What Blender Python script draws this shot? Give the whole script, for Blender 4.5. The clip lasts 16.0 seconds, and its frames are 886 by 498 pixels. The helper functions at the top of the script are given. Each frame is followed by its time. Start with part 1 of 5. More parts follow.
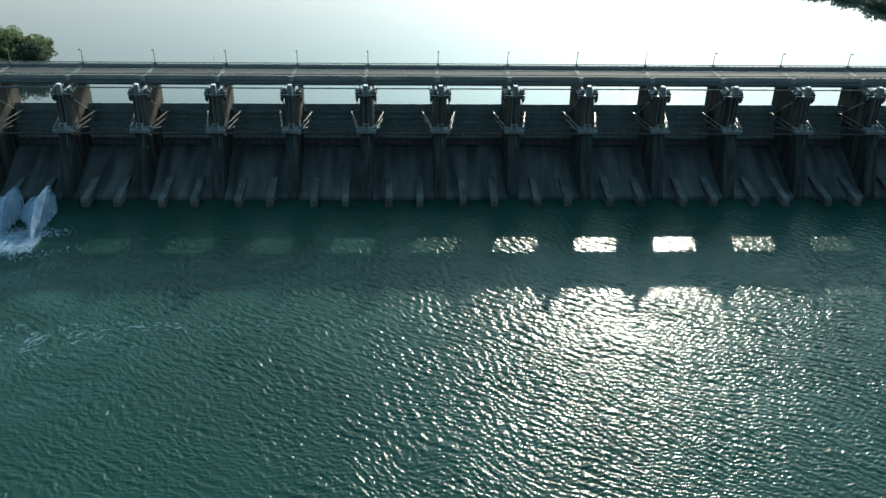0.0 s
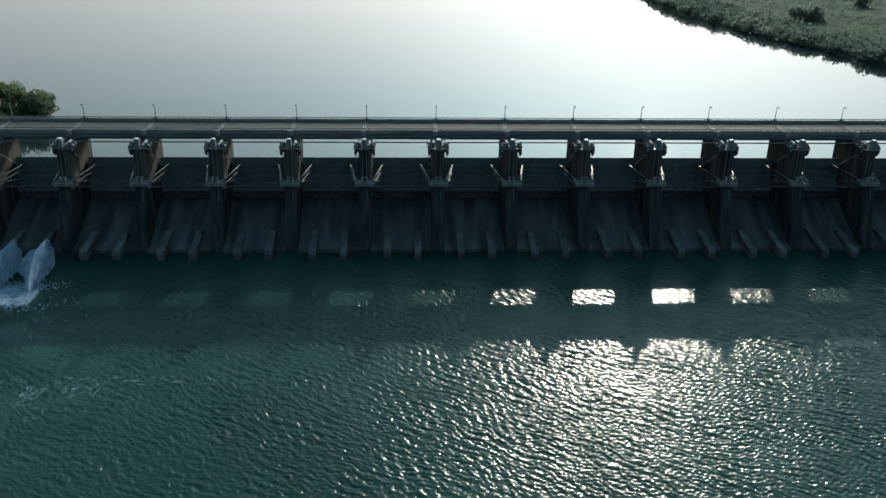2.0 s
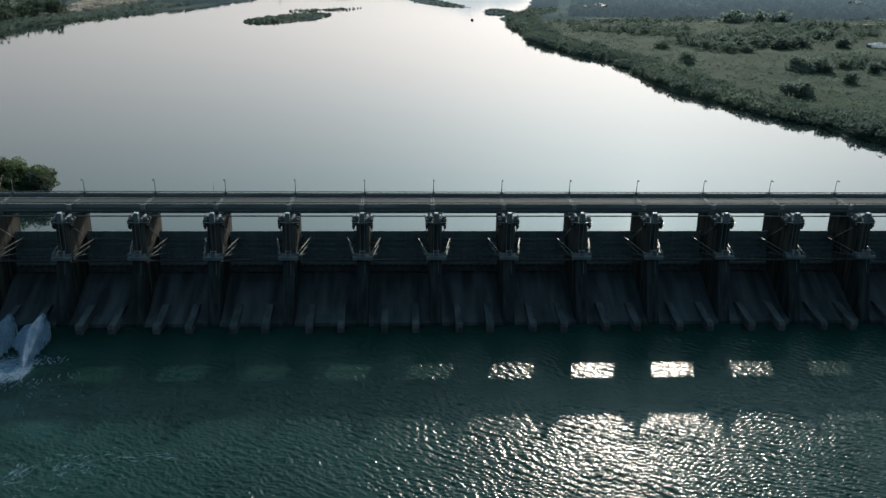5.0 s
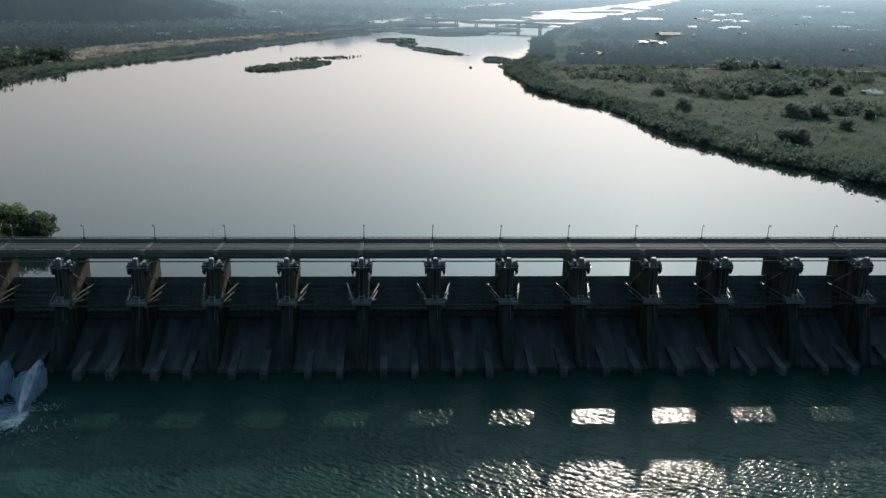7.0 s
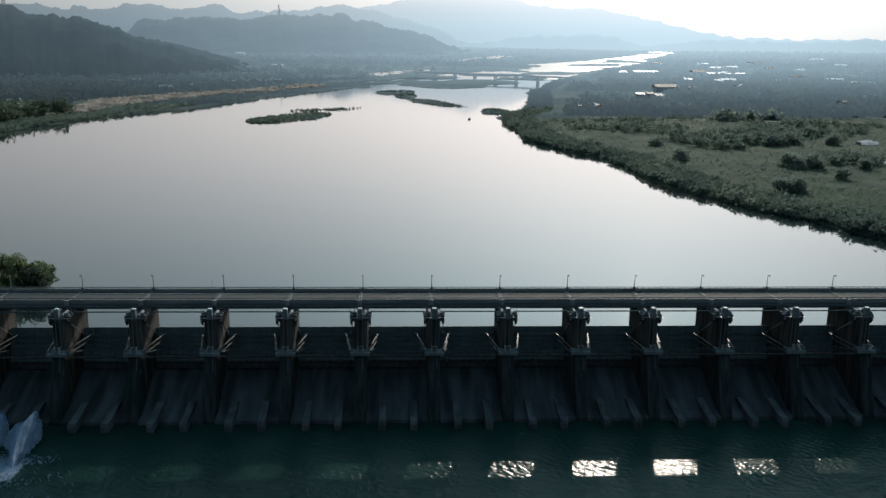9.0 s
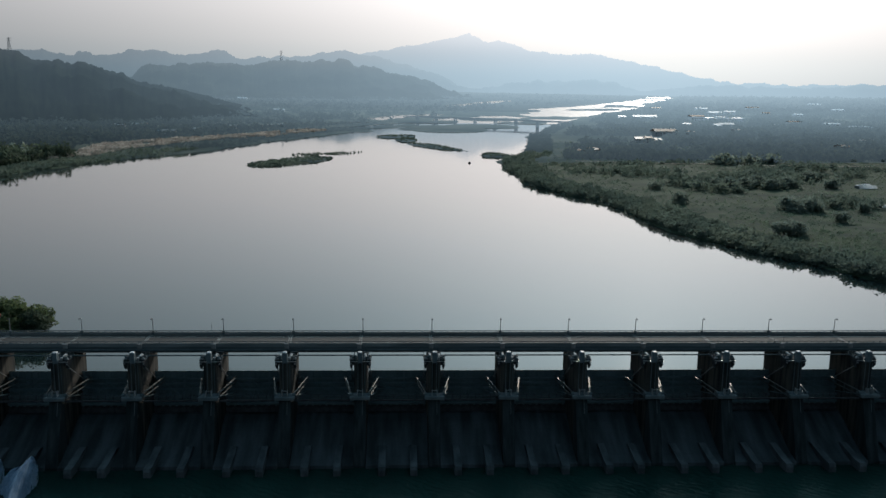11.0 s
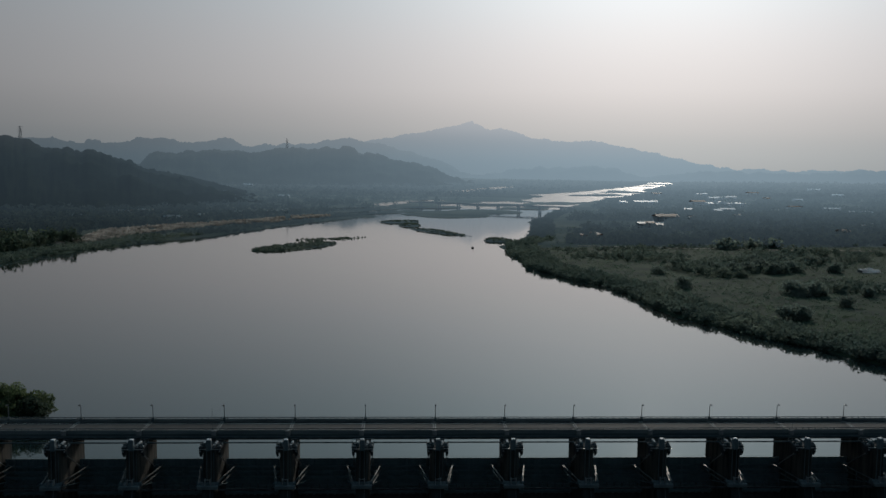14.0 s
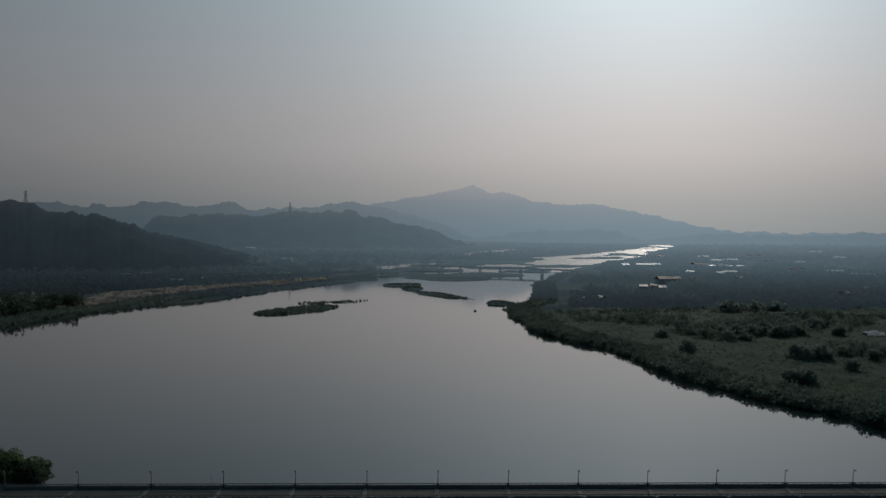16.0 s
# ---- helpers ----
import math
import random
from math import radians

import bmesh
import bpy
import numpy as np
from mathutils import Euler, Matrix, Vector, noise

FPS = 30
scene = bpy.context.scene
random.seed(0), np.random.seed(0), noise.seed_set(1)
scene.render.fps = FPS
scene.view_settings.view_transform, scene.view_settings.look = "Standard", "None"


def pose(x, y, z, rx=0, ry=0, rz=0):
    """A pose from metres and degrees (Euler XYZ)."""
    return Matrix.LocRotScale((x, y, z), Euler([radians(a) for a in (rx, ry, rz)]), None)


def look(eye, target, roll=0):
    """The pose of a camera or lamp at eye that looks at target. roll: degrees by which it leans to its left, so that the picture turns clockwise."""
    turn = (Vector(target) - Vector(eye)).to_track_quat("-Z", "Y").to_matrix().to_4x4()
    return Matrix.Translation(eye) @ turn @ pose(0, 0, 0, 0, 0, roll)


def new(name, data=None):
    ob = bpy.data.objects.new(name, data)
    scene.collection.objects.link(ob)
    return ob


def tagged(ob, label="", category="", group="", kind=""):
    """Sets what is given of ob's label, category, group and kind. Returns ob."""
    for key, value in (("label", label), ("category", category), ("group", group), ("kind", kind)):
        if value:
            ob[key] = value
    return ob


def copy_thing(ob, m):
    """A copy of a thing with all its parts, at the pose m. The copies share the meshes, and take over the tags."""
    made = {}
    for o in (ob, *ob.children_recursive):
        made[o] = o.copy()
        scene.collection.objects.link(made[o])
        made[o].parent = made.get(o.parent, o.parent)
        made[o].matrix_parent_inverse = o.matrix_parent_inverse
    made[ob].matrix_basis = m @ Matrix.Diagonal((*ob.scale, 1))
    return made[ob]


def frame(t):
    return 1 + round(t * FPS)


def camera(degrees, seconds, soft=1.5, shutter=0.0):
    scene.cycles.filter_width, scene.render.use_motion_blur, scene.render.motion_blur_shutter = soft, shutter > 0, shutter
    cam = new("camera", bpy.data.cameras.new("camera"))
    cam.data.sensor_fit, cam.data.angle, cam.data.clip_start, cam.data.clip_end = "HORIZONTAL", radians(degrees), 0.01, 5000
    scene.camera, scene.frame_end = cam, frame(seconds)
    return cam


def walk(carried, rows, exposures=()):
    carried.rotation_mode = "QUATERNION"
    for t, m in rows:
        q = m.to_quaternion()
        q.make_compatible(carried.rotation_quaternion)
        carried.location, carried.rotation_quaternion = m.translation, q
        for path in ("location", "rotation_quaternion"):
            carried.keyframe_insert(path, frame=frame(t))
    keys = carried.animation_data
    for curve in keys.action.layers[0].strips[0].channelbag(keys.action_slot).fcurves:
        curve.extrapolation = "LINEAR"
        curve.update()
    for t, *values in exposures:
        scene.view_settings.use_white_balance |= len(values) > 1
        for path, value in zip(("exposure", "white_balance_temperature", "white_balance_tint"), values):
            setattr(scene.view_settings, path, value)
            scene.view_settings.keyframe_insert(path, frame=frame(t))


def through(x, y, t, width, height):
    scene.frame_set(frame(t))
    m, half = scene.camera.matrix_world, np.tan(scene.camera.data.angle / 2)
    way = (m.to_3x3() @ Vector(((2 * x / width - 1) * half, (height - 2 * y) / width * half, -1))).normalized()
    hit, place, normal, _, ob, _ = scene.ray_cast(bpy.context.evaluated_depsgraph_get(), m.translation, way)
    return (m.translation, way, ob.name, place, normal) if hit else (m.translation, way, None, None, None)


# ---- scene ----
EYE = (0.0, 0.0, 80.34)
TURNS = [  # seconds, yaw, pitch, roll of the hovering camera
    (0.0, -2.39, -27.70, -1.00),
    (0.5, -2.44, -26.66, -0.97),
    (1.0, -2.47, -26.24, -0.96),
    (1.5, -2.52, -25.33, -0.93),
    (2.0, -2.55, -24.30, -0.94),
    (2.5, -2.57, -23.93, -0.95),
    (3.0, -2.63, -22.87, -0.91),
    (3.5, -2.63, -21.96, -0.93),
    (4.0, -2.67, -20.97, -0.91),
    (6.5, -2.80, -17.58, -0.83),
    (7.0, -2.82, -16.63, -0.81),
    (7.5, -2.83, -15.97, -0.84),
    (8.0, -2.85, -15.08, -0.80),
    (8.5, -2.86, -14.41, -0.80),
    (9.0, -2.89, -13.39, -0.78),
    (11.5, -2.85, -9.95, -0.80),
    (12.0, -2.82, -9.17, -0.78),
    (12.5, -2.78, -8.22, -0.79),
    (13.0, -2.74, -7.18, -0.77),
    (13.5, -2.70, -6.14, -0.72),
    (14.0, -2.66, -5.10, -0.70),
    (14.5, -2.65, -4.06, -0.63),
    (15.0, -2.60, -3.01, -0.61),
    (15.5, -2.57, -2.05, -0.58),
    (16.0, -2.52, -1.02, -0.58),
]
cam = camera(53.23, 16.0)
walk(cam, [(t, pose(*EYE, 90 + p, r, y)) for t, y, p, r in TURNS],
     exposures=[(0.0, 0.84, 6800, 3), (1.5, 0.32, 6750, 4), (3.0, 0.10, 6700, 5), (4.0, -0.10, 6700, 7), (7.0, -0.26, 6900, 11), (9.0, -0.36, 6750, 11), (12.5, -1.10, 6600, 11), (13.5, -1.45, 6600, 11), (14.5, -1.80, 6600, 11), (15.0, -1.92, 6600, 11), (16.0, -2.10, 6600, 11)])

# ---------- light ----------
SUN_EL, SUN_AZ = 23.2, 16.5          # degrees; azimuth from +y towards +x
world = bpy.data.worlds.new("hazy_sky")
scene.world = world
world.use_nodes = True
wn = world.node_tree
wn.nodes.clear()
sky = wn.nodes.new("ShaderNodeTexSky")
sky.sky_type = "NISHITA"
sky.sun_disc = False
sky.sun_elevation, sky.sun_rotation = radians(SUN_EL), radians(SUN_AZ)
sky.altitude, sky.air_density, sky.dust_density, sky.ozone_density = 0, 1.0, 1.0, 1.0
bg = wn.nodes.new("ShaderNodeBackground")
bg.inputs["Strength"].default_value = 0.1
wout = wn.nodes.new("ShaderNodeOutputWorld")
grey = wn.nodes.new("ShaderNodeHueSaturation")      # thick haze takes most of the colour out of the sky
grey.inputs["Saturation"].default_value = 0.4
wn.links.new(sky.outputs[0], grey.inputs["Color"])
sun_way = Vector((math.sin(radians(SUN_AZ)) * math.cos(radians(SUN_EL)), math.cos(radians(SUN_AZ)) * math.cos(radians(SUN_EL)), math.sin(radians(SUN_EL))))


def ramp_node(tree, stops):
    r = tree.nodes.new("ShaderNodeValToRGB")
    while len(r.color_ramp.elements) < len(stops):
        r.color_ramp.elements.new(0.5)
    for e, (p, c) in zip(r.color_ramp.elements, stops):
        e.position, e.color = p, (*c, 1)
    r.color_ramp.interpolation = "B_SPLINE"
    return r


def haze_light(tree, way):
    """Colour of the hazy air seen along a unit vector: brightest round the sun, dim behind the camera, duller at the horizon."""
    n, l = tree.nodes, tree.links
    dot = n.new("ShaderNodeVectorMath")
    dot.operation = "DOT_PRODUCT"
    dot.inputs[1].default_value = sun_way
    l.new(way, dot.inputs[0])
    half = n.new("ShaderNodeMath")
    half.operation = "MULTIPLY_ADD"
    half.inputs[1].default_value, half.inputs[2].default_value = 0.5, 0.5
    l.new(dot.outputs["Value"], half.inputs[0])
    lobe = None
    for power, tone in HAZE_LOBES:
        up_ = n.new("ShaderNodeMath")
        up_.operation = "POWER"
        up_.inputs[1].default_value = power
        l.new(half.outputs[0], up_.inputs[0])
        term = n.new("ShaderNodeVectorMath")
        term.operation = "SCALE"
        term.inputs[0].default_value = tone
        l.new(up_.outputs[0], term.inputs["Scale"])
        if lobe:
            add_ = n.new("ShaderNodeVectorMath")
            l.new(lobe.outputs[0], add_.inputs[0]), l.new(term.outputs[0], add_.inputs[1])
            term = add_
        lobe = term
    sep = n.new("ShaderNodeSeparateXYZ")
    l.new(way, sep.inputs[0])
    tint = ramp_node(tree, HAZE_TINT)
    l.new(sep.outputs["Z"], tint.inputs[0])
    mul = n.new("ShaderNodeVectorMath")
    mul.operation = "MULTIPLY"
    l.new(lobe.outputs[0], mul.inputs[0]), l.new(tint.outputs[0], mul.inputs[1])
    return mul


HAZE_LOBES = ((0, (0.040, 0.058, 0.076)), (2, (0.138, 0.143, 0.144)), (12, (0.435, 0.45, 0.465)), (60, (0.46, 0.45, 0.44)))
HAZE_TINT = [(0.0, (0.37, 0.455, 0.505)), (0.018, (0.42, 0.50, 0.545)), (0.045, (0.62, 0.605, 0.61)), (0.09, (0.98, 0.885, 0.85)), (0.17, (0.97, 0.945, 0.935)), (0.30, (0.72, 0.95, 1.03)), (0.55, (0.52, 0.88, 1.0)), (1.0, (0.48, 0.80, 1.0))]
wtc = wn.nodes.new("ShaderNodeTexCoord")
mul = haze_light(wn, wtc.outputs["Generated"])
gain = wn.nodes.new("ShaderNodeVectorMath")
gain.operation = "SCALE"
gain.inputs["Scale"].default_value = 40.0
wn.links.new(mul.outputs[0], gain.inputs[0])
veil = wn.nodes.new("ShaderNodeMixRGB")
veil.inputs["Fac"].default_value = 0.8
wn.links.new(grey.outputs[0], veil.inputs["Color1"])
wn.links.new(gain.outputs[0], veil.inputs["Color2"])
wn.links.new(veil.outputs[0], bg.inputs["Color"])
wn.links.new(bg.outputs[0], wout.inputs[0])
sun = new("sun", bpy.data.lights.new("sun", "SUN"))
sun.data.energy, sun.data.angle, sun.data.color = 4.2, radians(0.53), (1.0, 0.93, 0.83)
sun.matrix_world = look(sun_way * 900, (0, 0, 0))


# ---------- materials ----------
AIR_CLEAR, AIR_REACH = 330.0, (3000.0, 2750.0, 2600.0)      # metres: the span left without painted haze, then its reach in red, green and blue


def haze_glow(m, b, amount):
    """Haze painted on far surfaces as emission: the light of the sky behind them, more of it with distance."""
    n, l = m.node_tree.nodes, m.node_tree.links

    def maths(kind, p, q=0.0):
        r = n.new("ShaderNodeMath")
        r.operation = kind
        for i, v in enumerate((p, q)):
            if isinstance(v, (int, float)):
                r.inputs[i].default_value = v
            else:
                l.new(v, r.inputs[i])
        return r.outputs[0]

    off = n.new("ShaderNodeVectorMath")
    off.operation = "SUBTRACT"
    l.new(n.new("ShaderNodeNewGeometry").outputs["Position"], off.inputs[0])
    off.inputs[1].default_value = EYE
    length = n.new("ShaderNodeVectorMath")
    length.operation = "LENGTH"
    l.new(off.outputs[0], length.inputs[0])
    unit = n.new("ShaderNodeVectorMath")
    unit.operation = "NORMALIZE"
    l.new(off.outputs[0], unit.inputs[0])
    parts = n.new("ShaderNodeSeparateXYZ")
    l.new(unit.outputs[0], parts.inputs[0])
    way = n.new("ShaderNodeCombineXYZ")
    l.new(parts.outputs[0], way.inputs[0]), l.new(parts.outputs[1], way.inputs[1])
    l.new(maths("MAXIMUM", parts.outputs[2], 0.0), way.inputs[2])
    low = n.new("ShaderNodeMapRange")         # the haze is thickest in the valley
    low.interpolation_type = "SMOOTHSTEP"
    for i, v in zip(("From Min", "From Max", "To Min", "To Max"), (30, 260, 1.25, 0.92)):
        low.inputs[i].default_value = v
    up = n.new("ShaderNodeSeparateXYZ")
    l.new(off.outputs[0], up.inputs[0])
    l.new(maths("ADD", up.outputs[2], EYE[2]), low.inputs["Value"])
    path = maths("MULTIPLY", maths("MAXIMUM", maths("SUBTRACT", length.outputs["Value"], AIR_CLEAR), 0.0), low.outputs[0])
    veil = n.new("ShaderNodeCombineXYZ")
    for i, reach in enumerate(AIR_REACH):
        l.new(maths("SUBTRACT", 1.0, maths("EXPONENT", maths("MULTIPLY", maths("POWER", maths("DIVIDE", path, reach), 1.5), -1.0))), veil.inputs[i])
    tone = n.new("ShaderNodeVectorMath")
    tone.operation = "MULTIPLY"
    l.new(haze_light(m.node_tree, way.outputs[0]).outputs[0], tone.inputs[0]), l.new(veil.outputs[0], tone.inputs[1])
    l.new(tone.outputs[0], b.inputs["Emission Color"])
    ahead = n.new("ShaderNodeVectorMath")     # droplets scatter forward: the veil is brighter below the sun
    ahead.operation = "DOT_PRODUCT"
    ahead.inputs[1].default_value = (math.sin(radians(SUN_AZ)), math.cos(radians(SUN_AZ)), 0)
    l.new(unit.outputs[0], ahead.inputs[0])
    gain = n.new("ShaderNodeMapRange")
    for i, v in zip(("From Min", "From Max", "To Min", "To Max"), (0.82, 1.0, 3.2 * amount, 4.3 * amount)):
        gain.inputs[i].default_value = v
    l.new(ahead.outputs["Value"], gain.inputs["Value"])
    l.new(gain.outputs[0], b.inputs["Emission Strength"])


def mat(name, c1, c2, rough=0.8, scale=0.5, fine=6.0, bump=0.3, metal=0.0, spec=0.5, sheen=0.0, streak=(1, 1, 1), per_piece=0.0, glow=None, through=0.0):
    """A surface of two blended tones, stained at a large scale and grained at a small one."""
    m = bpy.data.materials.new(name)
    m.use_nodes = True
    n, l = m.node_tree.nodes, m.node_tree.links
    b = n["Principled BSDF"]
    tc = n.new("ShaderNodeTexCoord")
    mp = n.new("ShaderNodeMapping")
    mp.inputs["Scale"].default_value = streak
    l.new(tc.outputs["Object"], mp.inputs["Vector"])
    if streak != (1, 1, 1):         # no two bays are stained alike
        own = n.new("ShaderNodeMath")
        own.operation = "MULTIPLY"
        own.inputs[1].default_value = 61.0
        l.new(n.new("ShaderNodeObjectInfo").outputs["Random"], own.inputs[0])
        l.new(own.outputs[0], mp.inputs["Location"])
    big = n.new("ShaderNodeTexNoise")
    big.inputs["Scale"].default_value, big.inputs["Detail"].default_value = scale, 5
    small = n.new("ShaderNodeTexNoise")
    small.inputs["Scale"].default_value, small.inputs["Detail"].default_value = fine, 4
    l.new(mp.outputs[0], big.inputs["Vector"])
    l.new(tc.outputs["Object"], small.inputs["Vector"])
    ramp = n.new("ShaderNodeValToRGB")
    ramp.color_ramp.elements[0].position, ramp.color_ramp.elements[1].position = 0.36, 0.66
    ramp.color_ramp.elements[0].color, ramp.color_ramp.elements[1].color = (*c1, 1), (*c2, 1)
    l.new(big.outputs[0], ramp.inputs[0])
    hsv = n.new("ShaderNodeHueSaturation")
    l.new(ramp.outputs[0], hsv.inputs["Color"])
    ma = n.new("ShaderNodeMath")
    ma.operation = "MULTIPLY_ADD"
    l.new(small.outputs[0], ma.inputs[0])
    ma.inputs[1].default_value, ma.inputs[2].default_value = 0.5, 0.75
    last = ma.outputs[0]
    if per_piece:
        oi = n.new("ShaderNodeObjectInfo")
        gm = n.new("ShaderNodeNewGeometry")
        ad = n.new("ShaderNodeMath")
        l.new(oi.outputs["Random"], ad.inputs[0])
        l.new(gm.outputs["Random Per Island"], ad.inputs[1])
        mb = n.new("ShaderNodeMath")
        mb.operation = "MULTIPLY_ADD"
        l.new(ad.outputs[0], mb.inputs[0])
        mb.inputs[1].default_value, mb.inputs[2].default_value = per_piece, 1 - per_piece
        mc = n.new("ShaderNodeMath")
        mc.operation = "MULTIPLY"
        l.new(last, mc.inputs[0]), l.new(mb.outputs[0], mc.inputs[1])
        last = mc.outputs[0]
    l.new(last, hsv.inputs["Value"])
    l.new(hsv.outputs[0], b.inputs["Base Color"])
    b.inputs["Roughness"].default_value, b.inputs["Metallic"].default_value = rough, metal
    b.inputs["Specular IOR Level"].default_value = spec
    # pale bluish sheen stands in for haze over the nearer land
    if sheen:
        b.inputs["Sheen Weight"].default_value, b.inputs["Sheen Roughness"].default_value = sheen, 0.5
        b.inputs["Sheen Tint"].default_value = (0.80, 0.94, 0.94, 1)
    if bump:
        bp = n.new("ShaderNodeBump")
        bp.inputs["Strength"].default_value, bp.inputs["Distance"].default_value = bump, 0.05
        l.new(small.outputs[0], bp.inputs["Height"])
        l.new(bp.outputs[0], b.inputs["Normal"])
    if through:                     # thin leaves let light pass
        tr, mx = n.new("ShaderNodeBsdfTranslucent"), n.new("ShaderNodeMixShader")
        mx.inputs[0].default_value = through
        l.new(hsv.outputs[0], tr.inputs["Color"])
        l.new(b.outputs[0], mx.inputs[1]), l.new(tr.outputs[0], mx.inputs[2])
        l.new(mx.outputs[0], n["Material Output"].inputs["Surface"])
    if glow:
        haze_glow(m, b, glow / (1 - through))
    return m


CONCRETE = mat("weathered_concrete", (0.012, 0.016, 0.018), (0.080, 0.074, 0.064), 0.85, 0.8, 3.0, 0.4, spec=0.15, streak=(1.3, 1.0, 0.12))
WET_CONCRETE = mat("wet_chute_concrete", (0.019, 0.027, 0.030), (0.066, 0.082, 0.091), 0.6, 0.30, 2.0, 0.4, spec=0.25, streak=(1.4, 0.2, 0.2))
WORN_CONCRETE = mat("worn_splitter_concrete", (0.034, 0.044, 0.049), (0.084, 0.100, 0.108), 0.7, 0.5, 3.0, 0.4, spec=0.2, streak=(1.2, 0.4, 0.4))
DARK_CONCRETE = mat("dark_buttress_concrete", (0.013, 0.020, 0.022), (0.036, 0.046, 0.049), 0.8, 0.5, 2.5, 0.4, spec=0.1, streak=(2.2, 1, 0.12))
PALE_CONCRETE = mat("pale_concrete", (0.18, 0.19, 0.19), (0.28, 0.29, 0.29), 0.8, 0.4, 5.0, 0.25)
DECK_CONCRETE = mat("grey_girder_concrete", (0.070, 0.092, 0.098), (0.118, 0.142, 0.146), 0.85, 0.2, 4.0, 0.25, spec=0.3, streak=(0.3, 1, 2))
PARAPET = mat("grey_parapet_concrete", (0.11, 0.13, 0.135), (0.19, 0.212, 0.215), 0.85, 0.3, 4.0, 0.25, spec=0.3, streak=(0.4, 1, 1.5))
CASING = mat("blue_grey_machine_casing", (0.085, 0.115, 0.130), (0.150, 0.185, 0.200), 0.7, 0.5, 7.0, 0.15, spec=0.25)
ASPHALT = mat("worn_asphalt", (0.038, 0.038, 0.039), (0.065, 0.064, 0.062), 0.8, 0.15, 9.0, 0.3, spec=0.10, streak=(0.1, 1, 1))
PAINT = mat("faded_road_paint", (0.55, 0.54, 0.50), (0.75, 0.74, 0.70), 0.6, 1.0, 8.0, 0.1)
PINK_PAVING = mat("pinkish_walkway_paving", (0.19, 0.125, 0.11), (0.28, 0.19, 0.17), 0.75, 0.3, 6.0, 0.2)
RAIL = mat("dark_painted_rail", (0.075, 0.090, 0.094), (0.120, 0.140, 0.145), 0.8, 0.6, 8.0, 0.1, spec=0.2)
TRUNNION = mat("grey_trunnion_concrete", (0.075, 0.098, 0.106), (0.125, 0.148, 0.156), 0.8, 0.6, 5.0, 0.25)
STEEL = mat("grey_blue_painted_steel", (0.050, 0.070, 0.078), (0.095, 0.122, 0.13), 0.7, 0.5, 7.0, 0.15, spec=0.2)
GATE_STEEL = mat("dark_gate_steel", (0.085, 0.130, 0.142), (0.140, 0.195, 0.208), 0.65, 0.4, 5.0, 0.2, spec=0.3, streak=(1, 1, 0.3))
ARM_STEEL = mat("pale_strut_steel", (0.055, 0.058, 0.058), (0.11, 0.113, 0.11), 0.6, 0.6, 6.0, 0.15)
# paler twin of WHITE_COVER: sunlight on the column covers put into the colour
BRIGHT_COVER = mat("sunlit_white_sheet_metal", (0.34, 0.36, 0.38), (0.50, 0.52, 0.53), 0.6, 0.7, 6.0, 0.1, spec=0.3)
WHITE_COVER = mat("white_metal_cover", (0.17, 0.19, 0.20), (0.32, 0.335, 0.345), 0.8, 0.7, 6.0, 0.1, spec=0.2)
CABLE = mat("greased_wire_rope", (0.30, 0.31, 0.31), (0.45, 0.46, 0.46), 0.4, 2.0, 20.0, 0.2, metal=0.6)
GALVANISED = mat("galvanised_pole", (0.28, 0.29, 0.30), (0.38, 0.39, 0.40), 0.4, 0.8, 8.0, 0.1, metal=0.5)
DARK_METAL = mat("dark_lamp_housing", (0.03, 0.03, 0.033), (0.06, 0.06, 0.063), 0.85, 1.0, 8.0, 0.1, spec=0.1)
FOAM = mat("white_water_foam", (0.27, 0.40, 0.54), (0.50, 0.62, 0.74), 0.9, 0.6, 2.5, 0.3, spec=0.2, through=0.55)
GRASS = mat("rough_floodplain_grass", (0.012, 0.026, 0.017), (0.040, 0.060, 0.034), 0.95, 0.05, 0.6, 1.0, spec=0.03, sheen=0.05)
SAND = mat("pale_gravel_bar", (0.22, 0.19, 0.16), (0.36, 0.32, 0.28), 0.9, 0.05, 0.6, 0.5)
LEAF = mat("mixed_bush_leaves", (0.072, 0.118, 0.090), (0.130, 0.168, 0.120), 0.8, 0.02, 1.2, 0.0, spec=0.1, per_piece=0.08, through=0.7, sheen=0.35)
# bush leaves again, with shade on the bank's near side put into the tone
LEAF_BELT = mat("shaded_bank_leaves", (0.076, 0.108, 0.092), (0.128, 0.160, 0.126), 0.85, 0.03, 1.2, 0.0, spec=0.05, per_piece=0.06, through=0.66, sheen=0.35)
LEAF_NEAR = mat("sunlit_tree_leaves", (0.062, 0.094, 0.046), (0.125, 0.160, 0.078), 0.7, 0.12, 1.5, 0.0, spec=0.2, per_piece=0.2, through=0.6)
LEAF_DARK = mat("dark_tree_leaves", (0.116, 0.154, 0.134), (0.186, 0.220, 0.182), 0.8, 0.05, 1.2, 0.0, spec=0.1, per_piece=0.10, through=0.72, sheen=0.45)
# far fields and woods: haze is painted in as emission
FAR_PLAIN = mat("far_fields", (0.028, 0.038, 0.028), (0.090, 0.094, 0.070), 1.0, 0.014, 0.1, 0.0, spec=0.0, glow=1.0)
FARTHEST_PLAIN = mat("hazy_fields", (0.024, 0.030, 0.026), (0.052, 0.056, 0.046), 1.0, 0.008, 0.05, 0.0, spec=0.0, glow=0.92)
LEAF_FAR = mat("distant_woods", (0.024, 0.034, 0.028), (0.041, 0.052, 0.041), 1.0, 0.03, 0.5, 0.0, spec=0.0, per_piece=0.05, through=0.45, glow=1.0)
